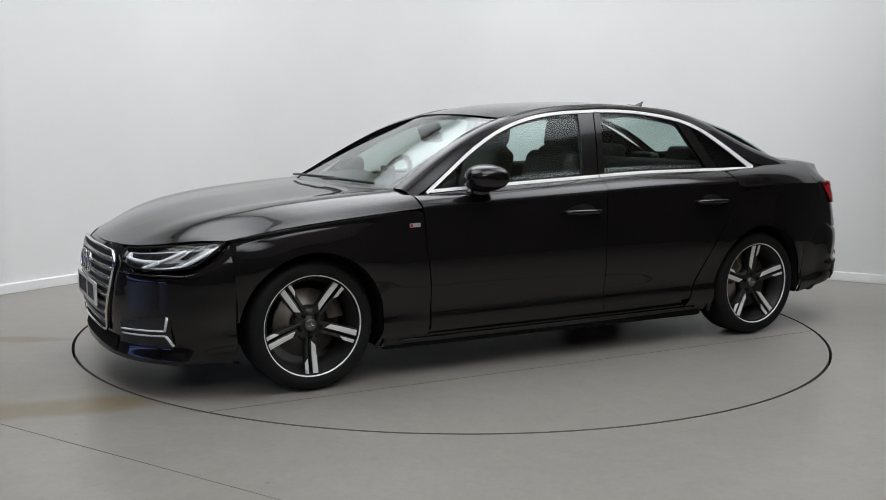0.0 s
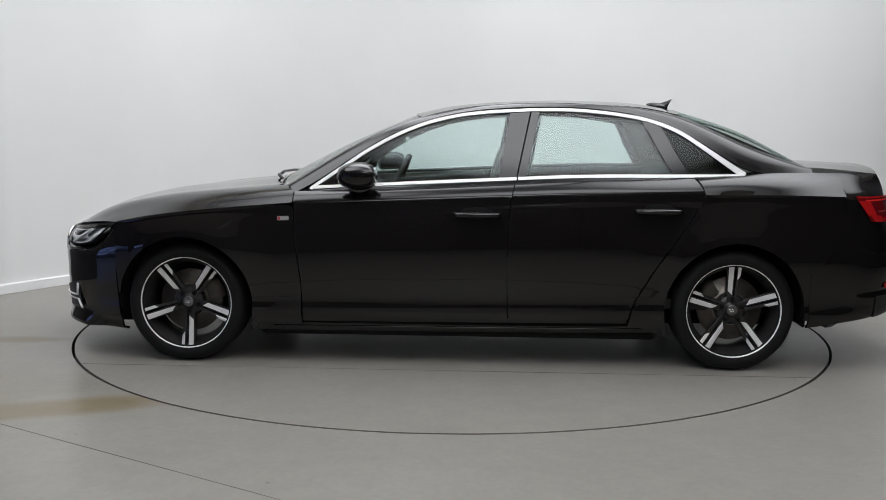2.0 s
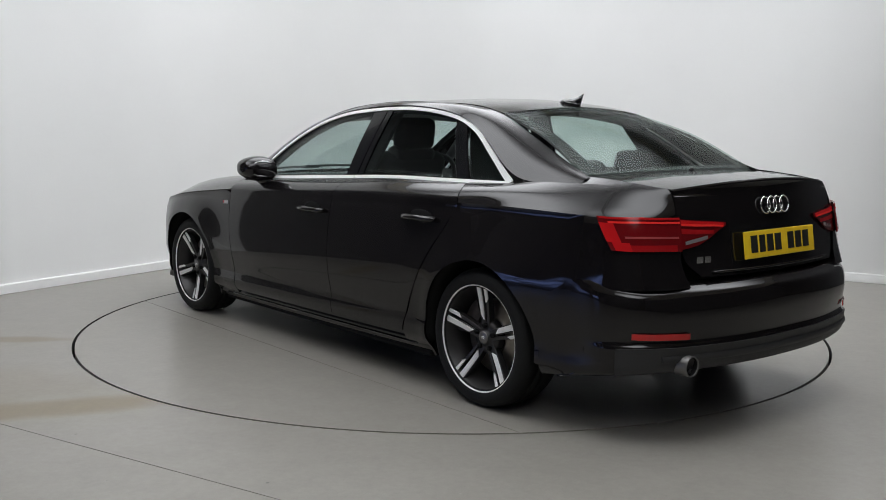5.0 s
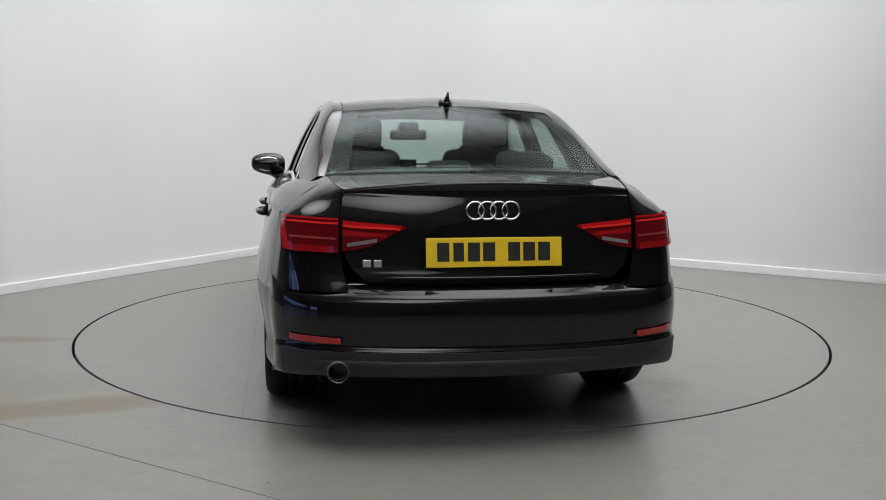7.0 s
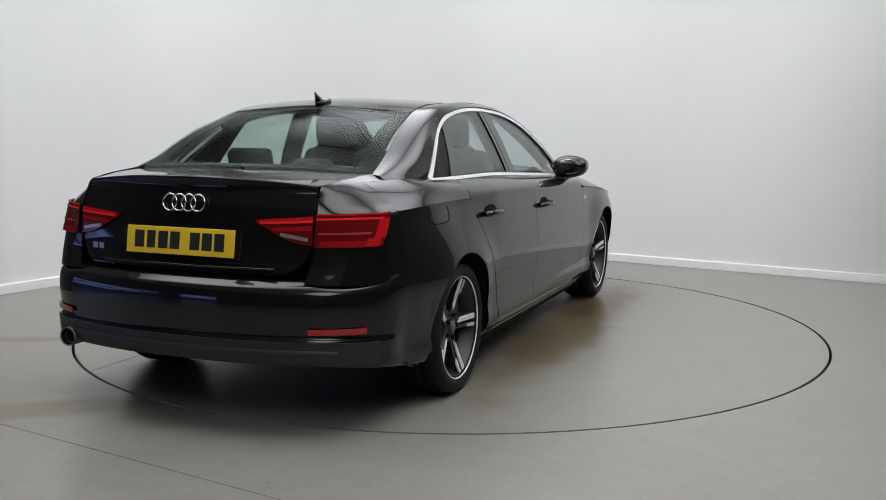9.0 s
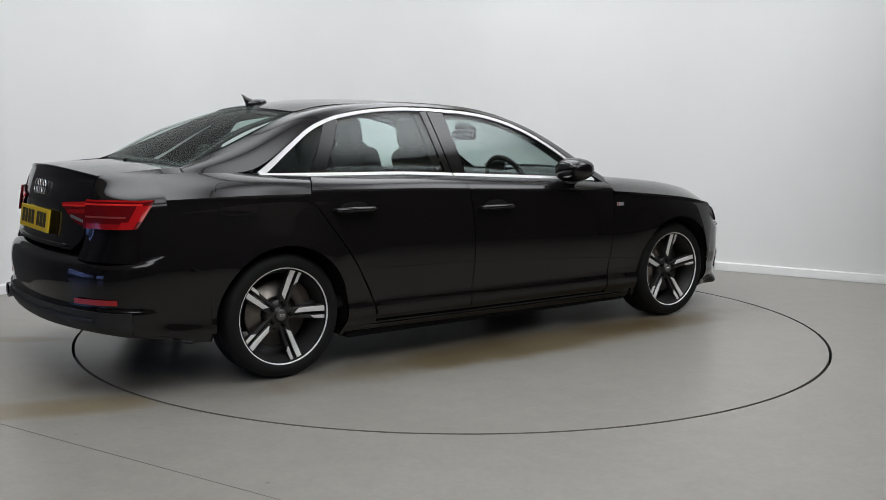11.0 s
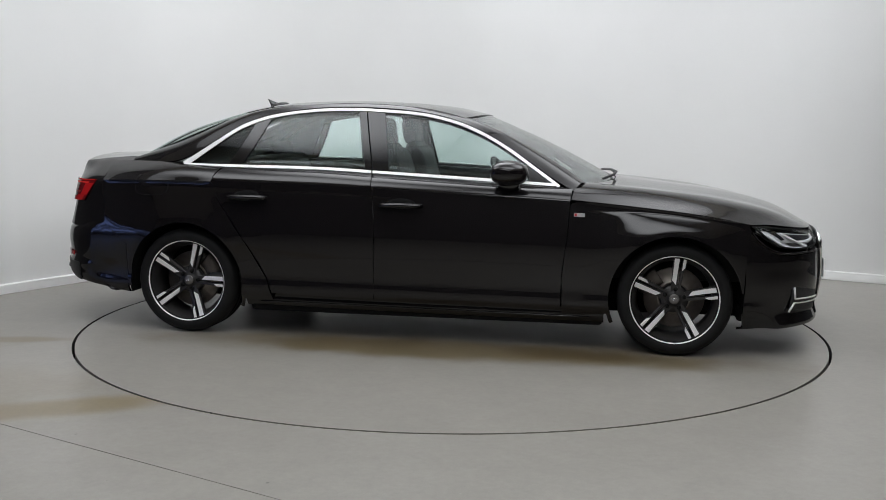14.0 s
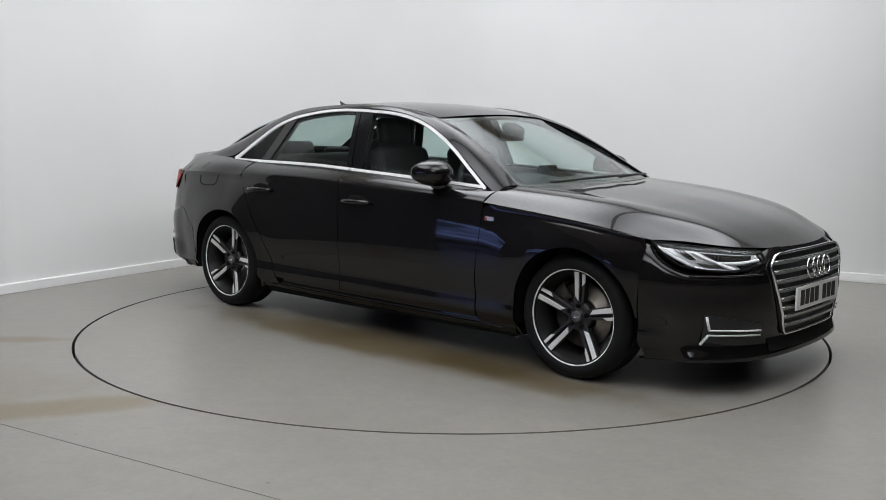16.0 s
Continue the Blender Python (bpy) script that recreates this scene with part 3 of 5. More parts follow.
# lines shared by several panels: the outer window trim, the roof edge, the screens
TRIM_TOP = [(0.772, 0.908), (0.625, 1.009), (0.482, 1.106), (0.336, 1.187), (0.19, 1.247), (0.042, 1.286), (-0.107, 1.308), (-0.374, 1.325), (-0.552, 1.326), (-0.70, 1.318), (-0.847, 1.301), (-0.992, 1.273), (-1.136, 1.219), (-1.277, 1.130), (-1.415, 1.037), (-1.470, 1.003)]
top_z = curve_of(TRIM_TOP)
ROOF_EDGE = [(0.905, 0.665, 0.922), (0.70, 0.612, 1.050), (0.53, 0.572, 1.145), (0.365, 0.535, 1.225), (0.20, 0.505, 1.273), (0.045, 0.497, 1.309), (-0.106, 0.495, 1.330), (-0.256, 0.494, 1.343), (-0.557, 0.492, 1.348), (-0.856, 0.492, 1.341), (-1.005, 0.494, 1.327), (-1.15, 0.500, 1.297), (-1.30, 0.522, 1.240), (-1.457, 0.550, 1.174), (-1.608, 0.578, 1.107), (-1.77, 0.606, 1.042), (-1.82, 0.612, 1.026)]
RAIL_LOW = [(0.850, green_y(0, 0.880) + 0.016, 0.880)] + [(x, green_y(x, z) + 0.004, z + 0.008) for x, z in TRIM_TOP[:-1]] + [(-1.50, 0.722, 0.997), (-1.66, 0.703, 1.003), (-1.82, 0.672, 1.004)]


def eased(g, times):
    """The grid with small waves along its length smoothed away; its ends stay."""
    g = np.array(g, float)
    for _ in range(times):
        g[1:-1] = 0.25 * g[:-2] + 0.5 * g[1:-1] + 0.25 * g[2:]
    return g


def side_frame(side):
    """Pillars, roof rail, rear quarter and sill of one side."""
    lo, hi = catmull(RAIL_LOW, 70), catmull(ROOF_EDGE, 70)
    mid = (lo + hi) / 2
    d = hi - lo
    nrm = np.cross(np.gradient(lo, axis=0), d)
    nrm /= np.linalg.norm(nrm, axis=1, keepdims=True)
    if (nrm[:, 1].sum()) < 0:
        nrm = -nrm
    mid = mid + nrm * (0.13 * np.linalg.norm(d, axis=1, keepdims=True))
    rail = eased(np.array([catmull([lo[i], mid[i], hi[i]], 8) for i in range(70)]), 8)
    quarter = polar_panel(-HUB_X, QUARTER, 186, -23, 72, 12)
    shoulder = skin([
        [(x, side_y(x, crease(x)), crease(x)) for x in (-1.2465, -1.4, -1.55, -1.7, -1.85, -1.955)],
        [(-1.232, 0.822, 0.940), (-1.40, 0.816, 0.945), (-1.55, 0.806, 0.948), (-1.70, 0.786, 0.950), (-1.85, 0.754, 0.948), (-1.955, 0.728, 0.945)],
        [(-1.215, 0.772, 0.970), (-1.40, 0.768, 0.977), (-1.50, 0.760, 0.981), (-1.66, 0.738, 0.985), (-1.82, 0.704, 0.986), (-1.955, 0.675, 0.983)],
        [(-1.20, 0.722, 0.984), (-1.40, 0.722, 0.992), (-1.50, 0.722, 0.997), (-1.66, 0.703, 1.003), (-1.82, 0.672, 1.004), (-1.955, 0.640, 1.002)]], 24, 10)
    shoulder = eased(shoulder, 3)
    deck = skin([
        [(-1.80, 0.676, 1.004), (-1.88, 0.658, 1.004), (-1.955, 0.640, 1.002)],
        [(-1.80, 0.612, 1.030), (-1.88, 0.607, 1.026), (-1.955, 0.600, 1.020)]], 6, 4)
    corner = skin([
        [(-1.955, side_y(-1.955, 0.612), 0.612), (-2.10, 0.796, 0.612), (-2.20, 0.734, 0.615), (-2.262, 0.645, 0.618), (-2.285, 0.545, 0.62)],
        [(-1.955, side_y(-1.955, 0.70), 0.70), (-2.10, 0.786, 0.70), (-2.19, 0.724, 0.70), (-2.236, 0.64, 0.70), (-2.256, 0.565, 0.70)],
        [(-1.955, side_y(-1.955, 0.80), 0.80), (-2.09, 0.773, 0.80), (-2.175, 0.708, 0.80), (-2.220, 0.632, 0.80), (-2.242, 0.573, 0.80)],
        [(-1.955, side_y(-1.955, 0.888), 0.888), (-2.07, 0.757, 0.888), (-2.15, 0.695, 0.888), (-2.200, 0.630, 0.888), (-2.224, 0.575, 0.888)],
        [(-1.955, 0.728, 0.945), (-2.05, 0.695, 0.945), (-2.12, 0.650, 0.945), (-2.17, 0.610, 0.945), (-2.205, 0.568, 0.95)],
        [(-1.955, 0.640, 1.002), (-2.04, 0.622, 0.998), (-2.10, 0.605, 0.993), (-2.15, 0.588, 0.989), (-2.185, 0.568, 0.988)],
        [(-1.955, 0.600, 1.020), (-2.03, 0.592, 1.014), (-2.08, 0.584, 1.008), (-2.13, 0.576, 1.002), (-2.172, 0.565, 0.998)]], 18, 26)
    grids = [rail, quarter, shoulder, deck, corner]
    ob = sheet("side_panel", [sided(g, side) for g in grids], M_PAINT, car, thick=0.010)
    # sill
    sill = skin([[(1.03, side_y(1.0, z) + o, z), (0.5, side_y(0.5, z) + o, z + 0.002), (0.0, side_y(0, z) + o, z + 0.004), (-0.5, side_y(-0.5, z) + o, z + 0.008), (-1.04, side_y(-1.0, z) + o, z + 0.014)] for z, o in ((0.150, -0.06), (0.160, -0.008), (0.178, 0.004), (0.200, 0.004), (0.214, -0.010), (0.225, -0.022), (0.246, -0.024))], 30, 14)
    s = sheet("sill", [sided(sill, side)], M_PAINT, ob, "dark painted side skirt")
    # added gloss bead: gives the bright line reflected along the sill's top edge
    bm = bmesh.new()
    add_tube(bm, [(x, side * (side_y(x, 0.19) + 0.0105), 0.192 + 0.006 * (0.9 - x)) for x in np.linspace(0.95, -0.95, 20)], 0.004, 6)
    part("sill_trim", bm, M_BLACK, ob)
    return ob


def door_handle(x, z, side, parent):
    y = side_y(x, z)
    bm = bmesh.new()
    pts = [(x + 0.112 - 0.224 * k / 14, side * (y + 0.004 + 0.030 * math.sin(math.pi * k / 14) ** 0.4), z + 0.003 * math.sin(math.pi * k / 14)) for k in range(15)]
    add_tube(bm, pts, 0.018, 12, 0.75, (0, 0, 1))
    h = part("door_handle", bm, M_PAINT, parent)
    # dark flat disc stands in for the shade in the cup behind the handle
    bm = bmesh.new()
    r = bmesh.ops.create_uvsphere(bm, u_segments=20, v_segments=10, radius=1, matrix=Matrix.Translation((x, side * (y - 0.002), z)) @ Matrix.Diagonal((0.088, 0.005, 0.040, 1)))
    part("handle_cup", bm, M_INNER, h)
    return h


def window_grid(x0, x1, zlo, zhi, nu=16, nv=8, inset=0.0):
    """Glass between x0(v) and x1(v)."""
    g = np.zeros((nu, nv, 3))
    for i in range(nu):
        for j in range(nv):
            u, v = i / (nu - 1), j / (nv - 1)
            xa, xb = x0(v), x1(v)
            x = xa * (1 - u) + xb * u
            zb, zt = zlo(x), zhi(x)
            z = zb + (zt - zb) * v
            g[i, j] = (x, green_y(x, z) - inset, z)
    return g


def strip3(pts, width_dir, w, lift, side, bm, thick=0.006):
    """A flat bright strip along pts."""
    p = np.array(pts, float)
    g = np.stack([p, p + np.array(width_dir) * w], 1)
    g[..., 1] += lift
    add_sheet(bm, sided(g, side), thick)


glass_top = lambda x: top_z(x) - 0.013
glass_low = lambda x: belt(x) + 0.012


def front_door(side):
    g = side_grid(lambda z: door_front(z) - GAP, lambda z: door_mid(z) + GAP, sill_top, above_belt, 30, 30)
    ob = sheet("front_door", [sided(g, side)], M_PAINT, car, thick=0.02)
    xb = lambda v: -0.288 - 0.075 * v
    win = window_grid(lambda v: 0.74 if v == 0 else 0.74 - 0.0 * v, xb, glass_low, lambda x: max(glass_top(x), glass_low(x) + 0.002), 30, 10, 0.006)
    sheet("side_window", [sided(win, side)], M_GLASS, ob, "lightly tinted side window", 0.004).visible_shadow = False
    pil = window_grid(lambda v: -0.205 - 0.062 * v, lambda v: -0.296 - 0.077 * v, lambda x: belt(x) + 0.004, lambda x: top_z(x) - 0.004, 4, 8, 0.0)
    sheet("window_pillar", [sided(pil, side)], M_BLACK, ob, "gloss black window pillar", 0.01)
    tri = window_grid(lambda v: 0.755 - 0.12 * v, lambda v: 0.60 - 0.02 * v, glass_low, lambda x: max(min(glass_top(x), 1.03), glass_low(x) + 0.002), 10, 5, 0.002)
    sheet("mirror_base", [sided(tri, side)], M_BLACK, ob, "black plastic triangle at the mirror", 0.008)
    # inner card and frame
    card = side_grid(lambda z: door_front(z) - 0.03, lambda z: door_mid(z) + 0.02, lambda x: 0.3, lambda x: belt(x) - 0.01, 8, 8)
    card[..., 1] = np.minimum(card[..., 1] - 0.07, 0.735)
    sheet("door_card", [sided(card, side)], M_CABIN, ob, "dark inner door card", 0.03)
    bm = bmesh.new()
    xs = np.linspace(0.745, -0.30, 30)
    lo = [(x, green_y(x, belt(x)) + 0.006, belt(x) - 0.003) for x in xs]
    strip3(lo, (0, -0.45, 0.9), 0.017, 0.007, side, bm)
    top = catmull([(x, green_y(x, z) + 0.006, z) for x, z in TRIM_TOP[:8]], 40)
    nx = np.gradient(top, axis=0)
    nn = np.stack([-nx[:, 2], np.zeros(40), nx[:, 0]], 1)
    nn /= np.linalg.norm(nn, axis=1, keepdims=True)
    nn *= np.sign(nn[:, 2:3]) * -1
    g = np.stack([top, top + nn * 0.016 + np.array((0, 0.007, 0))], 1)
    add_sheet(bm, sided(g, side), 0.006)
    part("window_trim", bm, M_TRIM, ob, "bright chrome window trim")
    door_handle(-0.10, 0.785, side, ob)
    door_mirror(side, ob)
    return ob


def rear_door(side):
    g = side_grid(lambda z: door_mid(z) - GAP, lambda z: door_back(z) + GAP, sill_top, above_belt, 30, 30)
    ob = sheet("rear_door", [sided(g, side)], M_PAINT, car, thick=0.02)
    win = window_grid(lambda v: -0.31 - 0.073 * v, lambda v: -1.105 + 0.155 * v, glass_low, glass_top, 26, 10, 0.006)
    sheet("side_window", [sided(win, side)], M_GLASS, ob, "lightly tinted side window", 0.004).visible_shadow = False
    pil = window_grid(lambda v: -0.304 - 0.077 * v, lambda v: -0.345 - 0.077 * v, lambda x: belt(x) + 0.004, lambda x: top_z(x) - 0.004, 4, 8, 0.0)
    bar = window_grid(lambda v: -1.105 + 0.16 * v, lambda v: -1.192 + 0.155 * v, lambda x: belt(x) + 0.004, lambda x: top_z(x) - 0.004, 4, 8, 0.0)
    sheet("window_pillar", [sided(pil, side)], M_BLACK, ob, "gloss black window pillar", 0.01)
    sheet("window_divider", [sided(bar, side)], M_BLACK, ob, "black bar between the rear panes", 0.01)
    quarter = window_grid(lambda v: -1.197 + 0.155 * v, lambda v: -1.458, glass_low, lambda x: max(glass_top(x) - 0.002, glass_low(x) + 0.002), 16, 8, 0.004)
    sheet("quarter_window", [sided(quarter, side)], M_QUARTER, ob, "small tinted rear pane", 0.004).visible_shadow = False
    card = side_grid(lambda z: door_mid(z) - 0.02, lambda z: min(door_back(z) + 0.05, -0.85), lambda x: 0.3, lambda x: belt(x) - 0.01, 8, 8)
    card[..., 1] = np.minimum(card[..., 1] - 0.07, 0.73)
    sheet("door_card", [sided(card, side)], M_CABIN, ob, "dark inner door card", 0.03)
    bm = bmesh.new()
    xs = np.linspace(-0.308, -1.462, 30)
    strip3([(x, green_y(x, belt(x)) + 0.006, belt(x) - 0.003) for x in xs], (0, -0.45, 0.9), 0.017, 0.007, side, bm)
    top = catmull([(x, green_y(x, z) + 0.006, z) for x, z in TRIM_TOP[7:]], 44)
    nx = np.gradient(top, axis=0)
    nn = np.stack([-nx[:, 2], np.zeros(44), nx[:, 0]], 1)
    nn /= np.linalg.norm(nn, axis=1, keepdims=True)
    nn *= np.sign(nn[:, 2:3]) * -1
    wid = np.linspace(0, 1, 44)[:, None] ** 4 * 0.016 + 0.016
    add_sheet(bm, sided(np.stack([top, top + nn * wid + np.array((0, 0.007, 0))], 1), side), 0.006)
    part("window_trim", bm, M_TRIM, ob, "bright chrome window trim")
    door_handle(-1.01, 0.811, side, ob)
    return ob


def door_mirror(side, parent):
    """Housing with an indicator strip, glass and foot."""
    bm = bmesh.new()
    c = Vector((0.49, 0.882, 0.975))
    nu, nv = 26, 18
    rows = []
    for i in range(nu):
        a = -math.pi / 2 + math.pi * i / (nu - 1)
        ring = []
        for j in range(nv):
            b = 2 * math.pi * j / nv
            u, cu = math.sin(a), max(math.cos(a), 0.0) ** 0.6
            x = c.x + cu * math.cos(b) * (0.120 if math.cos(b) > 0 else 0.085)
            sq = math.copysign(abs(math.sin(b)) ** 0.75, math.sin(b))
            z = c.z + cu * sq * (0.071 - 0.010 * u)
            ring.append(bm.verts.new((x - 0.02 * u * u, side * (c.y + u * 0.106), z + 0.006 * u)))
        rows.append(ring)
    for i in range(nu - 1):
        for j in range(nv):
            bm.faces.new((rows[i][j], rows[i][(j + 1) % nv], rows[i + 1][(j + 1) % nv], rows[i + 1][j]))
    bmesh.ops.remove_doubles(bm, verts=bm.verts, dist=1e-5)
    bmesh.ops.recalc_face_normals(bm, faces=bm.faces)
    mir = part("door_mirror", bm, M_PAINT, parent, "dark painted door mirror housing")
    bm = bmesh.new()
    add_tube(bm, [(0.50, side * 0.76, 0.880), (0.505, side * 0.79, 0.892), (0.50, side * 0.825, 0.905), (0.50, side * 0.86, 0.925)], 0.058, 12, 0.5)
    part("mirror_foot", bm, M_BLACK, mir)
    bm = bmesh.new()
    bmesh.ops.create_uvsphere(bm, u_segments=24, v_segments=12, radius=1, matrix=Matrix.Translation((0.416, side * 0.882, 0.977)) @ Matrix.Diagonal((0.003, 0.078, 0.046, 1)))
    part("mirror_glass", bm, mat_mirror, mir, "silver mirror glass")
    bm = bmesh.new()
    add_tube(bm, [(0.49 + 0.108 * math.cos(k), side * (0.882 + 0.099 * math.sin(k)), 0.963) for k in np.linspace(0.2, 1.3, 10)], 0.005, 6)
    part("indicator", bm, M_BLACK, mir)
    return mir


mat_mirror = mat("mirror", (0.9, 0.9, 0.9), 0.02, 1.0)
both(front_fender)
both(side_frame)
both(front_door)
both(rear_door)
for hx in (HUB_X, -HUB_X):
    for sd in (1, -1):
        wheel_liner(hx, sd)

# hood
EDGE = [(0.843, 0.866, 0.838), (1.19, 0.872, 0.808), (1.48, 0.868, 0.777), (1.66, 0.848, 0.749), (1.79, 0.805, 0.720)]
HOOD = [EDGE,
        [(0.853, 0.790, 0.885), (1.22, 0.790, 0.848), (1.50, 0.775, 0.815), (1.72, 0.745, 0.774), (1.90, 0.715, 0.715)],
        [(0.878, 0.700, 0.911), (1.26, 0.690, 0.880), (1.55, 0.665, 0.846), (1.80, 0.630, 0.796), (2.03, 0.600, 0.695)],
        [(0.905, 0.650, 0.917), (1.30, 0.625, 0.884), (1.62, 0.585, 0.845), (1.90, 0.525, 0.780), (2.105, 0.475, 0.681)],
        [(0.975, 0.520, 0.914), (1.33, 0.500, 0.880), (1.65, 0.460, 0.840), (1.93, 0.400, 0.776), (2.15, 0.355, 0.674)],
        [(1.045, 0.250, 0.916), (1.38, 0.240, 0.882), (1.70, 0.220, 0.842), (1.98, 0.190, 0.773), (2.185, 0.170, 0.670)],
        [(1.060, 0.000, 0.918), (1.40, 0.000, 0.884), (1.72, 0.000, 0.845), (2.00, 0.000, 0.773), (2.195, 0.000, 0.669)]]
HOODS = HOOD + [[(x, -y, z) for x, y, z in c] for c in HOOD[-2::-1]]
sheet("hood", [out_facing(skin(HOODS, 36, 66), (1.2, 0, -1))], M_PAINT, car, thick=0.015)

# roof, screens
ROOF_MID = [(0.265, 0, 1.296), (0.10, 0, 1.334), (-0.1, 0, 1.358), (-0.3, 0, 1.370), (-0.55, 0, 1.377), (-0.9, 0, 1.368), (-1.07, 0, 1.351), (-1.185, 0, 1.328)]
ROOF_SIDE = [(p[0], p[1] - 0.002, p[2] + 0.001) for p in ROOF_EDGE[4:12]]
ROOF_IN = [(p[0] + 0.05 * (1 - 2 * k / 7), 0.28, p[2] + 0.017) for k, p in enumerate(ROOF_EDGE[4:12])]
roof_rows = [ROOF_SIDE, ROOF_IN, ROOF_MID, [(x, -y, z) for x, y, z in ROOF_IN], [(x, -y, z) for x, y, z in ROOF_SIDE]]
roof_grid = out_facing(skin(roof_rows, 30, 30), (-0.4, 0, 0))
roof = sheet("roof", [roof_grid], M_PAINT, car, thick=0.012)
lining = roof_grid - normals_of(roof_grid) * 0.03
sheet("headlining", [lining], M_HEAD, roof, "pale grey headlining", 0.005)


def screen(name, low, high, bulge, material, label, drop=0.004):
    """A curved pane between its low and high edges (each from the left side to the middle)."""
    def full_row(c):
        return c + [(x, -y, z) for x, y, z in c[-2::-1]]
    a, b = full_row(low), full_row(high)
    la, lb = catmull(a, 25), catmull(b, 25)
    mid = (la + lb) / 2 + np.array(bulge)
    g = out_facing(np.array([catmull([la[i], mid[i], lb[i]], 14) for i in range(25)]), (-0.4, 0, 0))
    ob = sheet(name, [g], material, car, label, 0.004, -drop)
    ob.visible_shadow = False
    return ob, g


ws, ws_grid = screen("windscreen", [(0.915, 0.655, 0.915), (1.00, 0.40, 0.917), (1.045, 0.18, 0.918), (1.058, 0, 0.918)], [(0.205, 0.500, 1.272), (0.245, 0.28, 1.288), (0.262, 0.1, 1.294), (0.265, 0, 1.295)], (0.006, 0, 0.014), M_SCREEN, "clear laminated windscreen")
rw, rw_grid = screen("rear_window", [(-1.785, 0.606, 1.034), (-1.83, 0.35, 1.046), (-1.85, 0.15, 1.050), (-1.855, 0, 1.051)], [(-1.155, 0.498, 1.298), (-1.178, 0.28, 1.320), (-1.187, 0.1, 1.329), (-1.188, 0, 1.331)], (-0.012, 0, 0.026), M_TINT, "dark tinted rear window with heating lines", 0.001)


def border(name, g, w_end, w_side, parent):
    """Black printed border round a pane."""
    bm = bmesh.new()
    n = normals_of(g)
    g = g - n * 0.0095
    nu, nv = g.shape[:2]

    def at(u, v):
        fu, fv = u * (nu - 1), v * (nv - 1)
        i, j = min(int(fu), nu - 2), min(int(fv), nv - 2)
        a, b = fu - i, fv - j
        return g[i, j] * (1 - a) * (1 - b) + g[i + 1, j] * a * (1 - b) + g[i, j + 1] * (1 - a) * b + g[i + 1, j + 1] * a * b
    for u0, u1, v0, v1, k, l in ((0, w_side, 0, 1, 3, 12), (1 - w_side, 1, 0, 1, 3, 12), (w_side, 1 - w_side, 0, w_end, 24, 3), (w_side, 1 - w_side, 1 - w_end, 1, 24, 3)):
        add_sheet(bm, np.array([[at(u0 + (u1 - u0) * i / (k - 1), v0 + (v1 - v0) * j / (l - 1)) for j in range(l)] for i in range(k)]), 0.002)
    return part(name, bm, M_PRINT, parent, "black printed border")


border("screen_border", ws_grid, 0.05, 0.045, ws)
border("screen_border", rw_grid, 0.05, 0.075, rw)

M_ALU_GREY = mat("grey cap", (0.16, 0.155, 0.15), 0.35, 0.6)
# boot lid
boot_mid = curve_of([(0.640, -2.338), (0.655, -2.338), (0.715, -2.320), (0.82, -2.305), (0.86, -2.298), (0.92, -2.284), (0.96, -2.272), (1.0, -2.262), (1.02, -2.262)])
boot_half = curve_of([(0.655, 0.475), (0.70, 0.530), (0.75, 0.553), (0.80, 0.566), (0.888, 0.570), (0.95, 0.563), (1.01, 0.560)])


def boot_x(y, z):
    return boot_mid(z) + 0.22 * y * y


lid_top = skin([
    [(-1.868, 0, 1.042), (-2.05, 0, 1.038), (-2.18, 0, 1.032), (-2.262, 0, 1.029)],
    [(-1.858, 0.25, 1.040), (-2.04, 0.25, 1.034), (-2.165, 0.25, 1.027), (-2.248, 0.25, 1.0225)],
    [(-1.835, 0.45, 1.033), (-2.02, 0.44, 1.023), (-2.14, 0.43, 1.015), (-2.220, 0.43, 1.0095)],
    [(-1.812, 0.606, 1.026), (-1.98, 0.593, 1.016), (-2.09, 0.576, 1.005), (-2.185, 0.557, 0.996)]], 24, 12)
rows = []
for z in (0.968, 0.95, 0.92, 0.88, 0.84, 0.80, 0.76, 0.72, 0.69, 0.668, 0.655):
    w = boot_half(z)
    rows.append([(boot_x(y, z), y, z) for y in np.linspace(-w, w, 13)])
lid_face = np.array([[rows[i][j] for i in range(len(rows))] for j in range(13)])
lip = []
for k in range(25):
    y = -0.557 + 1.114 * k / 24
    xl = -2.262 + 0.25 * y * y
    zl = 1.029 - 0.1055 * y * y
    lip.append([(xl + 0.004, y, zl), (xl - 0.006, y, zl - 0.005), (xl - 0.006, y, zl - 0.013), (boot_x(y, 0.968) + 0.010, y, zl - 0.024), (boot_x(y, 0.968), y, 0.968)])
boot = sheet("boot_lid", [out_facing(lid_top, (-2, 0, -1)), out_facing(lid_top * np.array((1, -1, 1)), (-2, 0, -1)), out_facing(lid_face, (-1.0, 0, 0.8)), out_facing(np.array(lip), (-1.0, 0, 0.8))], M_PAINT, car, thick=0.010)


def on_boot(name, y0, y1, zlo, zhi, material, parent, label="", lift=0.005, nu=12, nv=6, thick=0.004):
    """A raised patch on the boot lid's face between zlo(y) and zhi(y)."""
    g = np.zeros((nu, nv, 3))
    for i in range(nu):
        y = y0 + (y1 - y0) * i / (nu - 1)
        for j in range(nv):
            z = zlo(abs(y)) + (zhi(abs(y)) - zlo(abs(y))) * j / (nv - 1)
            g[i, j] = (boot_x(y, z), y, z)
    return sheet(name, [out_facing(g, (-1.0, 0, 0.8))], material, parent, label, thick, lift)


lamp_hi = curve_of([(0.325, 0.862), (0.40, 0.869), (0.50, 0.876), (0.57, 0.883)])
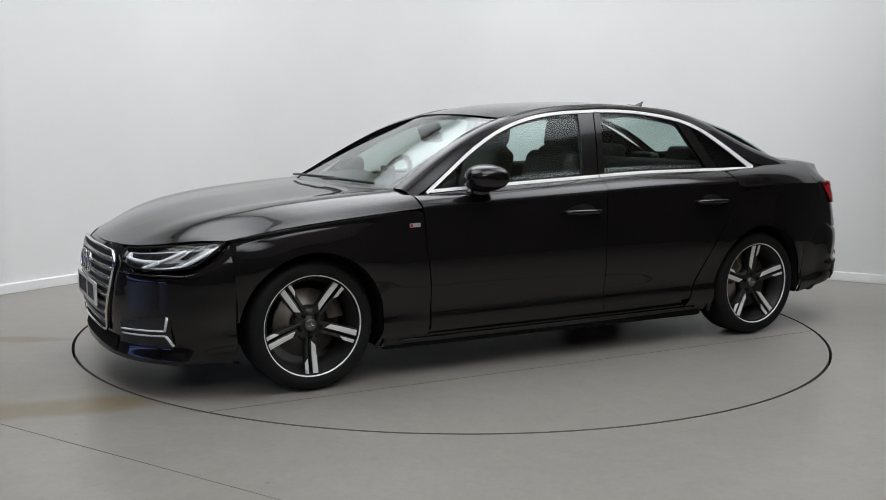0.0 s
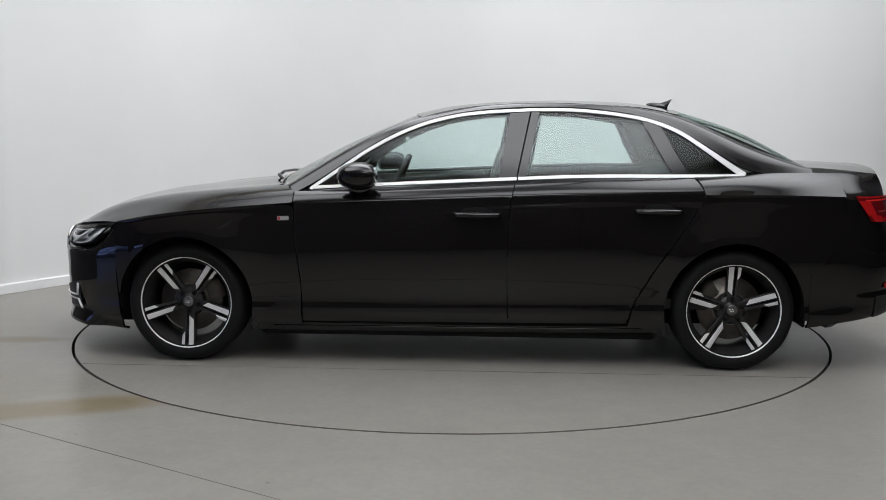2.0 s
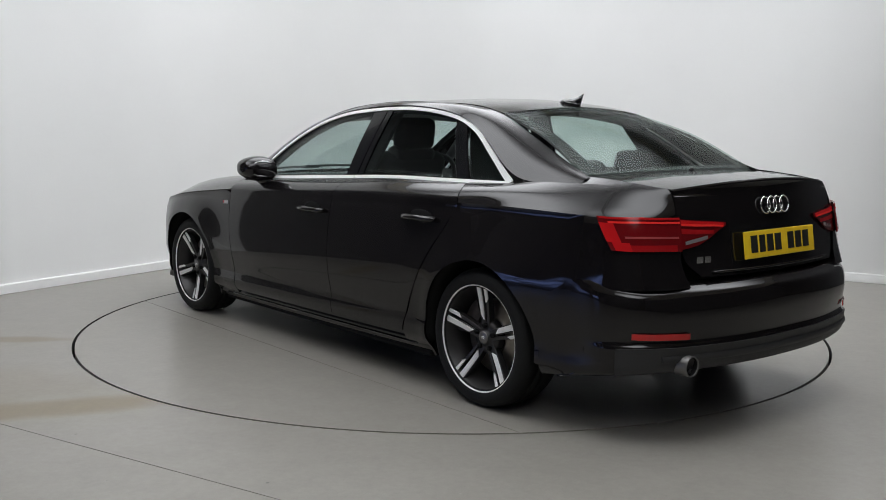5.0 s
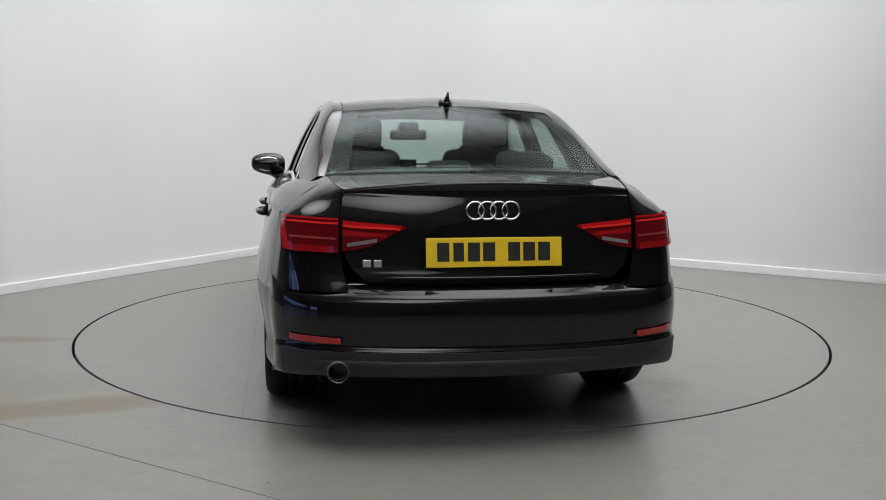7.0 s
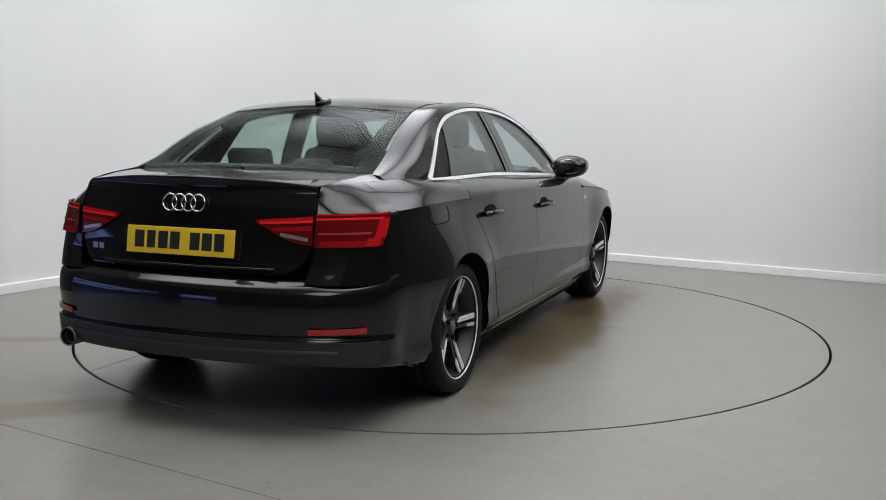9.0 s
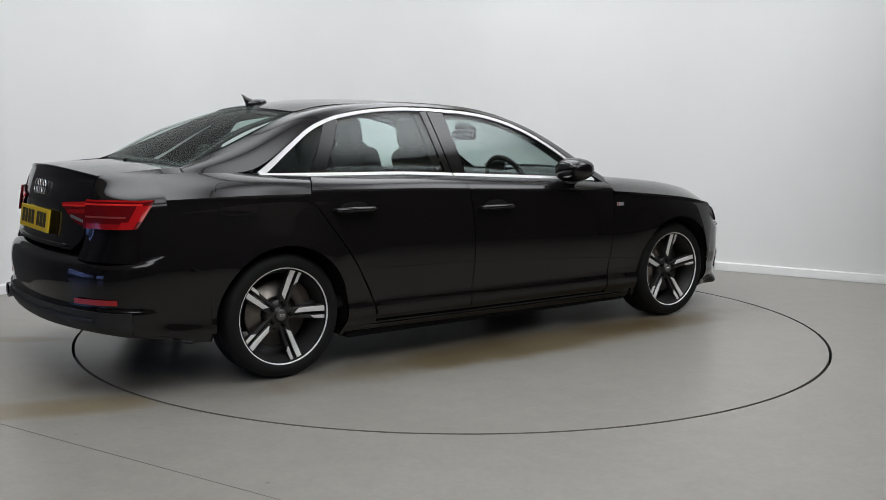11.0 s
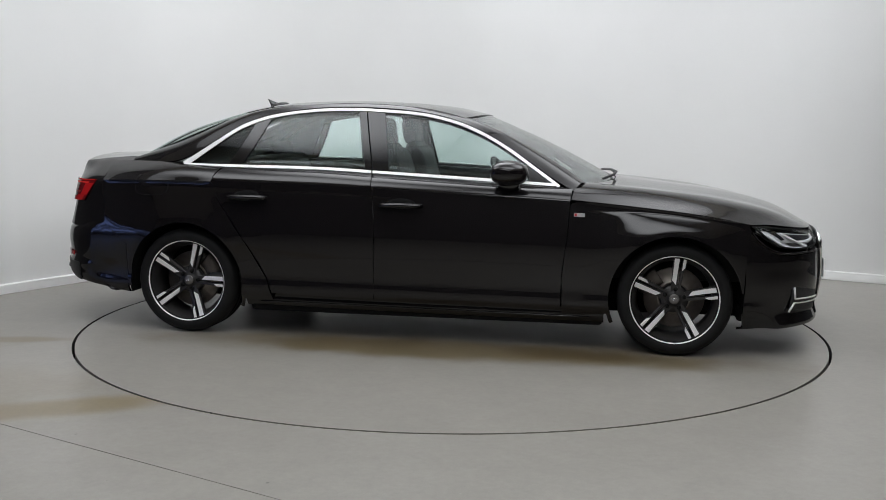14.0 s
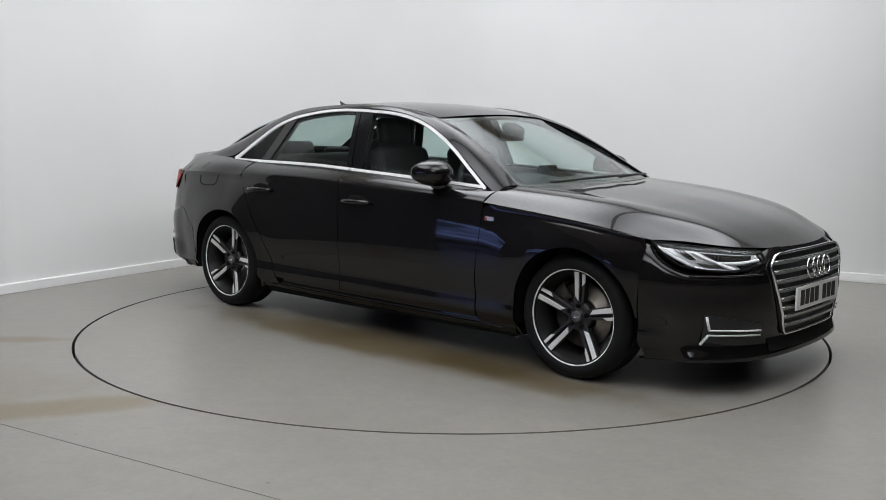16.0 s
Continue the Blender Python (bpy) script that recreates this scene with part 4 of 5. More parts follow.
lamp_lo = curve_of([(0.325, 0.852), (0.37, 0.833), (0.42, 0.806), (0.47, 0.784), (0.57, 0.764)])


def tail_light(side):
    root = tagged(new("tail_light"), "red wedge-shaped tail light")
    root.parent = car
    on_boot("lid_lens", side * 0.330, side * 0.562, lamp_lo, lamp_hi, M_RED_DARK, root, "dark red lens on the boot lid", 0.010)
    on_boot("light_bar", side * 0.345, side * 0.560, lambda y: lamp_hi(y) - 0.016 - 0.02 * (y - 0.33), lambda y: lamp_hi(y) - 0.003, M_RED, root, "bright red upper bar", 0.013, 12, 4)
    on_boot("light_guide", side * 0.350, side * 0.560, lambda y: lamp_hi(y) - 0.019 - 0.03 * (y - 0.33), lambda y: lamp_hi(y) - 0.012 - 0.02 * (y - 0.33), M_RED_BRIGHT, root, "", 0.0145, 12, 3)
    on_boot("light_bar", side * 0.400, side * 0.560, lambda y: lamp_hi(y) - 0.050 - 0.04 * (y - 0.4), lambda y: lamp_hi(y) - 0.036, M_RED_LOW, root, "", 0.012, 12, 4)
    on_boot("reversing_strip", side * 0.435, side * 0.545, lambda y: 0.8025 - 0.17 * (y - 0.43), lambda y: 0.816 - 0.17 * (y - 0.43), M_SMOKE, root, "clear reversing lamp strip", 0.012, 12, 4)
    # outer half on the body corner
    rows = []
    for k in range(7):
        v = k / 6
        z = 0.762 + 0.128 * v
        f = curve_of([(0.762, 0.0055), (0.80, 0.0), (0.878, -0.016), (0.89, -0.019)])(z)
        a = [(-2.250 - f * 0.9, 0.575), (-2.218 - f * 0.8, 0.628), (-2.178 - f * 1.1, 0.708 + f * 0.6), (-2.135 + 0.03 * v - f * 0.9, 0.745 + 0.022 * v + f * 0.7), (-2.085 + 0.085 * v, 0.776 + f * 1.4 + 0.026 * v)]
        rows.append([(x, side * y, z) for x, y in a])
    g = out_facing(skin(rows, 31, 17), (-1.4, 0, 0.8))
    if abs(g[0, 8, 1]) > abs(g[-1, 8, 1]):
        inner_first = slice(None, None, -1)
    else:
        inner_first = slice(None)
    sheet("corner_lens", [g], M_RED_DARK, root, "dark red outer lens", 0.006, 0.012)

    def patch(name, i0, i1, j0, j1, material, lift, label=""):
        """A raised strip of the lens, counted from the inner end and from below."""
        idx = np.arange(31)[inner_first][i0:i1]
        q = g[np.sort(idx)][:, j0:j1]
        sheet(name, [q], material, root, label, 0.003, lift)
    patch("light_bar", 0, 27, 13, 15, M_RED_BRIGHT, 0.0145, "bright red upper bar")
    patch("light_bar", 0, 30, 15, 17, M_RED, 0.0140)
    patch("side_bar", 24, 31, 4, 14, M_RED, 0.0142, "red upright bar at the outer end")
    patch("side_bar", 21, 29, 0, 5, M_RED, 0.0142)
    patch("lower_bar", 2, 22, 0, 4, M_RED_LOW, 0.0142, "red lower bar")
    patch("indicator_line", 1, 23, 6, 8, M_SMOKE_RED, 0.0142, "thin clear line across the lens")
    return root


both(tail_light)
# rear plate with its characters as plain bars
plate = new("number_plate")
plate.parent = boot
tagged(plate, "yellow rear number plate with black characters")
bm = bmesh.new()
add_box(bm, (0.008, 0.520, 0.111), (0, 0, 0), 0.003)
part("plate", bm, M_YELLOW, plate, smooth=False)
for k, y in enumerate((0.195, 0.137, 0.079, 0.021, -0.075, -0.133, -0.191)):
    box("bar", (0.002, 0.046 if k != 1 else 0.04, 0.070), (-0.0045, y, 0.002), M_INK, plate)
plate.matrix_basis = pose(-2.326, 0.0, 0.767, 0, 8, 0)
on_boot("plate_recess", -0.30, 0.30, lambda y: 0.700, lambda y: 0.852, M_BLACK, boot, "gloss black plate recess", 0.002)


def rings(parent, centre, r, step, tilt):
    em = new("emblem")
    em.parent = parent
    tagged(em, "bright chrome emblem of linked rings")
    for k in range(4):
        bm = bmesh.new()
        y = (k - 1.5) * step
        add_tube(bm, [(0.0015 * (k % 2), y + r * math.cos(a), r * math.sin(a)) for a in np.linspace(0, 2 * math.pi, 36, endpoint=False)], r * 0.115, 8, 1, (1, 0, 0), True)
        part("ring", bm, M_CHROME, em)
    em.matrix_basis = Matrix.Translation(centre) @ Matrix.Rotation(radians(tilt), 4, "Y")
    return em


rings(boot, (-2.294, 0, 0.921), 0.0335, 0.0455, 10)
# model badge, as plain bars
for y, w in ((0.475, 0.032), (0.435, 0.030)):
    box("model_badge", (0.004, w, 0.026), (boot_x(y, 0.722) - 0.002, y, 0.722), M_CHROME, boot, 0.001, "small chrome badge", Matrix.Rotation(radians(-12), 4, "Z"))
bm = bmesh.new()
add_tube(bm, [(boot_x(y, 0.672) - 0.004, y, 0.672) for y in np.linspace(-0.42, 0.42, 20)], 0.006, 8)
part("lid_crease", bm, M_PAINT, boot)

# rear bumper
RB = [(-2.388, 0), (-2.378, 0.25), (-2.345, 0.45), (-2.282, 0.645), (-2.19, 0.758), (-2.07, 0.824), (-1.955, 0.852), (-1.86, 0.868), (-1.780, 0.879)]
rb_x = curve_of([(y, x) for x, y in RB])


def rear_rows(spec):
    rows = []
    for z, back, inn, drop in spec:
        r = []
        for x, y in RB:
            k = min(max((x + 2.30) / 0.50, 0), 1)
            k2 = min(max((x + 1.965) / 0.18, 0), 1)
            k3 = min(max((x + 2.26) / 0.25, 0), 1)
            xx, zz = x + back * (1 - 0.9 * k), z - drop * k - max(0, z - 0.42) / 0.2 * 0.115 * k2
            yy = max(y - inn * (1 - 0.97 * k3 * (z > 0.42)), 0) if y else 0.0
            kf = min(max((xx + 2.10) / 0.15, 0), 1)
            yy += (side_y(xx, zz) + 0.0015 - yy) * kf * kf * (3 - 2 * kf)
            r.append((xx, yy, zz))
        rows.append(r[::-1] + [(x, -y, z) for x, y, z in r[1:]])
    return rows


REAR = [(0.300, 0.075, 0.06, 0.075), (0.303, 0.022, 0.012, 0.075), (0.325, 0.008, 0.004, 0.06), (0.370, 0.004, 0.002, 0.045), (0.400, 0.000, 0.0, 0.03), (0.412, 0.010, 0.004, 0.02), (0.45, 0.006, 0.004, 0.01), (0.52, 0.0, 0.0, 0.0), (0.58, 0.006, 0.004, 0.0), (0.604, 0.016, 0.012, 0.0), (0.618, 0.034, 0.020, 0.0), (0.632, 0.050, 0.030, 0.0), (0.642, 0.075, 0.05, 0.0)]
rbump = sheet("rear_bumper", [out_facing(skin(rear_rows(REAR), 70, 44), (-1.2, 0, 0.45))], M_PAINT, car, thick=0.012)
low = skin(rear_rows([(0.304, 0.02, 0.010, 0.075), (0.325, 0.006, 0.004, 0.06), (0.370, 0.002, 0.002, 0.045), (0.398, -0.002, 0.0, 0.03)]), 70, 10)[10:60]
sheet("diffuser", [out_facing(low, (-1.2, 0, 0.45))], M_PLASTIC, rbump, "matt black plastic lower bumper insert", 0.006, 0.006)
ridge = skin(rear_rows([(0.345, 0.004, 0.002, 0.05), (0.352, 0.000, 0.002, 0.05), (0.362, 0.004, 0.002, 0.045)]), 70, 5)[15:55]
sheet("diffuser_ridge", [out_facing(ridge, (-1.2, 0, 0.45))], M_PLASTIC, rbump, "", 0.006, 0.012)


def reflector(side):
    g = np.array([[(rb_x(y) + 0.006, side * y, z) for z in np.linspace(0.426, 0.450, 4)] for y in np.linspace(0.575, 0.762, 14)])
    return sheet("reflector", [out_facing(g, (-1.2, 0, 0.45))], M_REFL, rbump, "red reflector strip", 0.004, 0.006)


both(reflector)
bm = bmesh.new()
add_lathe(bm, [(0.032, 0.03), (0.036, -0.046), (0.039, -0.050), (0.041, -0.046), (0.041, 0.02)], 40, "y")
ex = part("exhaust_pipe", bm, M_ALU_GREY, rbump, "round grey steel exhaust tip")
bm = bmesh.new()
add_lathe(bm, [(0.0001, -0.012), (0.0345, -0.012), (0.0354, -0.044)], 32, "y")
part("pipe_inside", bm, M_INNER, ex)
ex.matrix_basis = Matrix.Translation((-2.290, 0.588, 0.324)) @ Matrix.Rotation(radians(-90), 4, "Z")

# front bumper
FB = [(2.240, 0), (2.234, 0.2), (2.208, 0.40), (2.150, 0.56), (2.065, 0.68), (1.965, 0.765), (1.885, 0.818), (1.82, 0.846), (1.768, 0.866)]
fb_x = curve_of([(y, x) for x, y in FB])
FRONT = [(0.700, 0.055, 0.040), (0.675, 0.040, 0.026), (0.62, 0.016, 0.008), (0.55, 0.004, 0.0), (0.47, 0.0, 0.0), (0.39, 0.0, 0.0), (0.32, 0.004, 0.006), (0.27, 0.012, 0.012), (0.225, 0.012, 0.011), (0.195, 0.004, 0.004), (0.172, -0.002, 0.0), (0.160, 0.002, 0.006), (0.150, 0.06, 0.06)]
fr_back = curve_of([(z, b) for z, b, _ in FRONT])


def front_x(y, z):
    return fb_x(abs(y)) - fr_back(z)


rows = []
for z, back, inn in FRONT:
    r = []
    for x, y in FB:
        zt = 0.668 if y < 0.41 else 0.70 if y > 0.84 else 0.650 if y > 0.80 else 0.594 if y > 0.74 else 0.578
        zz = z if z < 0.55 else 0.55 + (z - 0.55) * (zt - 0.55) / 0.15
        r.append((x - back * (1 if x > 1.9 else 0.5 + 0.5 * (x - 1.77) / 0.13), min(max(y - inn, 0), side_y(x, zz) + 0.001 if x < 1.93 else 9) if y else 0.0, zz))
    rows.append(r[::-1] + [(x, -y, z) for x, y, z in r[1:]])
fbump = sheet("front_bumper", [out_facing(skin(rows, 74, 46), (1.2, 0, 0.45))], M_PAINT, car, thick=0.012)


def on_front(name, ys, zlo, zhi, material, parent, label="", lift=0.004, nv=5, thick=0.004):
    g = np.array([[(front_x(y, zlo(y) + (zhi(y) - zlo(y)) * j / (nv - 1)), y, zlo(y) + (zhi(y) - zlo(y)) * j / (nv - 1)) for j in range(nv)] for y in ys])
    return sheet(name, [out_facing(g, (1.2, 0, 0.45))], material, parent, label, thick, lift)


# grille
grille = tagged(new("grille"), "black radiator grille with a chrome frame and slats")
grille.parent = car
g_top = curve_of([(0.0, 0.652), (0.30, 0.648), (0.375, 0.641), (0.42, 0.600)])
g_low = curve_of([(0.0, 0.262), (0.27, 0.266), (0.30, 0.275), (0.407, 0.545), (0.42, 0.600)])
ys = np.linspace(-0.415, 0.415, 41)
on_front("mesh_panel", ys, lambda y: g_low(abs(y)), lambda y: g_top(abs(y)), M_PLASTIC, grille, "black grille backing", 0.004, 12)
outline = [(y, g_top(abs(y))) for y in np.linspace(-0.375, 0.375, 20)] + [(0.402, 0.621), (0.421, 0.596)] + [(0.408, 0.545), (0.37, 0.445), (0.335, 0.365), (0.303, 0.282), (0.285, 0.264)] + [(y, 0.262) for y in np.linspace(0.24, -0.24, 12)] + [(-0.285, 0.264), (-0.303, 0.282), (-0.335, 0.365), (-0.37, 0.445), (-0.408, 0.545), (-0.421, 0.596), (-0.402, 0.621)]
bm = bmesh.new()
add_tube(bm, [(front_x(y, z) + 0.012, y, z) for y, z in outline], 0.0072, 8, 1.1, (1, 0, 0), True)
part("grille_frame", bm, M_CHROME, grille, "chrome grille frame")
for z in (0.610, 0.565, 0.520, 0.476, 0.432, 0.389, 0.346, 0.304):
    half = curve_of([(0.262, 0.285), (0.515, 0.393), (0.572, 0.410), (0.612, 0.403), (0.645, 0.37)])(z)
    bm = bmesh.new()
    rows = [[(front_x(y, z) + o, y, z + h) for o, h in ((0.004, 0.010), (0.015, 0.0075), (0.017, 0.003), (0.012, -0.010), (0.004, -0.012))] for y in np.linspace(-half, half, 24)]
    add_sheet(bm, out_facing(np.array(rows), (1.2, 0, z)), 0.003)
    slat = part("slat", bm, M_SLAT, grille, "dark grey grille slat")
    bm = bmesh.new()
    add_tube(bm, [(front_x(y, z) + 0.016, y, z + 0.006) for y in np.linspace(-half, half, 24)], 0.0028, 6, 1.0, (0, 0, 1))
    part("slat_edge", bm, M_CHROME, slat, "bright chrome slat edge")
rings(grille, (front_x(0, 0.565) + 0.030, 0, 0.563), 0.046, 0.0625, -8)
fplate = new("number_plate")
fplate.parent = grille
tagged(fplate, "white front number plate with black characters")
bm = bmesh.new()
add_box(bm, (0.010, 0.520, 0.111), (0, 0, 0), 0.003)
part("plate", bm, M_WHITE, fplate, smooth=False)
for k, y in enumerate((0.195, 0.137, 0.079, 0.021, -0.075, -0.133, -0.191)):
    box("bar", (0.002, 0.046, 0.074), (0.0055, -y, 0.002), M_INK, fplate)
fplate.matrix_basis = pose(2.265, 0, 0.428, 0, 0, 0)


def side_intake(side):
    lo = curve_of([(0.44, 0.235), (0.60, 0.240), (0.72, 0.262)])
    hi = curve_of([(0.44, 0.330), (0.55, 0.350), (0.66, 0.375), (0.72, 0.385)])
    ys = [side * y for y in np.linspace(0.45, 0.715, 14)]
    ob = on_front("side_intake", ys, lambda y: lo(abs(y)), lambda y: hi(abs(y)), M_PLASTIC, fbump, "black lower air intake", 0.003)
    for z0, z1, zk in ((0.302, 0.314, 0.378), (0.280, 0.291, 0.246)):
        bm = bmesh.new()
        pts = [(front_x(y, z0) + 0.010, side * y, z0 + (z1 - z0) * (y - 0.47) / 0.23) for y in np.linspace(0.47, 0.700, 10)]
        add_tube(bm, pts, 0.0055, 6, 0.8)
        e = pts[-1]
        w = bm
        yk = 0.712 if zk > z1 else 0.722
        add_tube(w, [e, (front_x(yk, zk) + 0.008, side * yk, zk)], 0.008, 6, 0.8, (1, 0, 0))
        part("intake_trim", bm, M_TRIM, ob, "bright silver trim bar")
    return ob


both(side_intake)
ys = np.linspace(-0.40, 0.40, 25)
on_front("lower_lip", ys, lambda y: 0.190, lambda y: 0.250, M_INNER, fbump, "black lower air slot", 0.004)


def headlight(side):
    """Dark housing, bright light-guide strips and a clear cover."""
    root = tagged(new("headlight"), "swept-back headlight with clear cover and bright light strips")
    root.parent = car
    top = [(1.800, 0.802, 0.712), (1.90, 0.742, 0.700), (2.02, 0.632, 0.684), (2.10, 0.520, 0.671), (2.150, 0.420, 0.663)]
    up = [(1.835, 0.812, 0.687), (1.925, 0.755, 0.677), (2.04, 0.645, 0.663), (2.12, 0.530, 0.652), (2.166, 0.425, 0.646)]
    mid = [(1.875, 0.805, 0.653), (1.955, 0.750, 0.641), (2.06, 0.650, 0.628), (2.14, 0.535, 0.622), (2.178, 0.432, 0.629)]
    low = [(1.930, 0.775, 0.610), (1.99, 0.730, 0.594), (2.08, 0.645, 0.583), (2.152, 0.540, 0.588), (2.182, 0.445, 0.611)]
    g = out_facing(skin([[(x, side * y, z) for x, y, z in c] for c in (top, up, mid, low)], 26, 14), (1.2, 0, 0.5))
    n = normals_of(g)
    deep = g - n * 0.030
    sheet("housing", [deep], M_BLACK, root, "dark headlight housing", 0.01)
    cover = sheet("cover", [g], M_LENS, root, "clear headlight cover", 0.003, 0.001)
    cover.visible_shadow = False
    rim = np.concatenate([g[:, 0], g[-1, 1:], g[-2::-1, -1], g[0, -2:0:-1]])
    bm = bmesh.new()
    add_tube(bm, [tuple(p) for p in rim - np.array((0.006, 0, 0))], 0.006, 6, 1, (0.3, 0.2, 1), True)
    part("seal", bm, M_INNER, root)
    m = deep + n * 0.016

    def at(u, v):
        fu, fv = u * 25, v * 13
        i, j = min(int(fu), 24), min(int(fv), 12)
        a, b = fu - i, fv - j
        return m[i, j] * (1 - a) * (1 - b) + m[i + 1, j] * a * (1 - b) + m[i, j + 1] * (1 - a) * b + m[i + 1, j + 1] * a * b
    top_first = g[12, 0, 2] > g[12, -1, 2]
    flip = np.linalg.norm(g[0, 0 if top_first else -1] - np.array((top[0][0], side * top[0][1], top[0][2]))) > 0.05

    def path(uv, n=14):
        p = catmull([at(1 - u if flip else u, v) for u, v in uv], n)
        return [tuple(a) for a in p]
    def facet(name, corners, material, lift, label=""):
        """A flat inlay on the housing between four (u, v) corners, u from the outer end, v from the top."""
        (a0, b0), (a1, b1), (a2, b2), (a3, b3) = corners
        q = np.zeros((10, 5, 3))
        for i in range(10):
            for j in range(5):
                p, w = i / 9, j / 4
                u = (a0 * (1 - p) + a1 * p) * (1 - w) + (a3 * (1 - p) + a2 * p) * w
                v = (b0 * (1 - p) + b1 * p) * (1 - w) + (b3 * (1 - p) + b2 * p) * w
                q[i, j] = at(1 - u if flip else u, v if top_first else 1 - v)
        sheet(name, [out_facing(q, (1.2, 0, 0.5))], material, root, label, 0.003, lift)
    facet("reflector_bowl", [(0.06, 0.10), (0.94, 0.14), (0.90, 0.90), (0.20, 0.93)], M_BOWL, -0.004, "silver reflector bowl")
    facet("lamp_slot", [(0.38, 0.22), (0.88, 0.24), (0.85, 0.52), (0.47, 0.58)], M_GLOSSDARK, 0.001, "dark lamp opening")
    facet("lamp_slot", [(0.66, 0.76), (0.93, 0.72), (0.90, 0.95), (0.70, 0.97)], M_GLOSSDARK, 0.001, "dark lamp opening")
    facet("lamp_slot", [(0.14, 0.12), (0.24, 0.14), (0.28, 0.56), (0.21, 0.60)], M_GLOSSDARK, 0.001, "dark lamp opening")
    facet("lamp_slot", [(0.24, 0.70), (0.50, 0.72), (0.56, 0.86), (0.29, 0.86)], M_ALU_GREY, 0.001, "grey lamp floor")
    for name, uv, r in (("light_strip", [(0.02, 0.12), (0.08, 0.55), (0.17, 0.93)], 0.012), ("light_strip", [(0.17, 0.93), (0.38, 0.97), (0.62, 0.97)], 0.009), ("light_strip", [(0.48, 0.64), (0.55, 0.80), (0.63, 0.97)], 0.012),
                        ("light_strip", [(0.30, 0.18), (0.38, 0.45), (0.48, 0.64)], 0.009), ("light_strip", [(0.48, 0.64), (0.72, 0.64), (0.94, 0.60)], 0.009), ("light_strip", [(0.94, 0.60), (0.92, 0.42), (0.93, 0.24)], 0.009)):
        bm = bmesh.new()
        add_tube(bm, path([(u, v if top_first else 1 - v) for u, v in uv]), r, 6, 0.6, (1, 0.3, 0.4))
        part(name, bm, M_STRIP, root, "pale clear light strip")
    return root


M_STRIP = mat("frosted light guide", (0.95, 0.95, 0.96), 0.35, 0.0, coat=0.3)
M_BOWL = mat("bright reflector bowl", (0.72, 0.72, 0.73), 0.30, 0.15)
M_GLOSSDARK = mat("dark lamp inside", (0.02, 0.02, 0.022), 0.12, 0.0, coat=0.6)
both(headlight)
# added paint-coloured beads: catch the bright reflected line under the headlights
for sd in (1, -1):
    bm = bmesh.new()
    add_tube(bm, [(fb_x(y) - 0.004, sd * y, 0.562 + 0.02 * max(0, 0.52 - y)) for y in np.linspace(0.46, 0.76, 12)], 0.005, 6)
    part("lamp_sill", bm, M_PAINT, fbump)

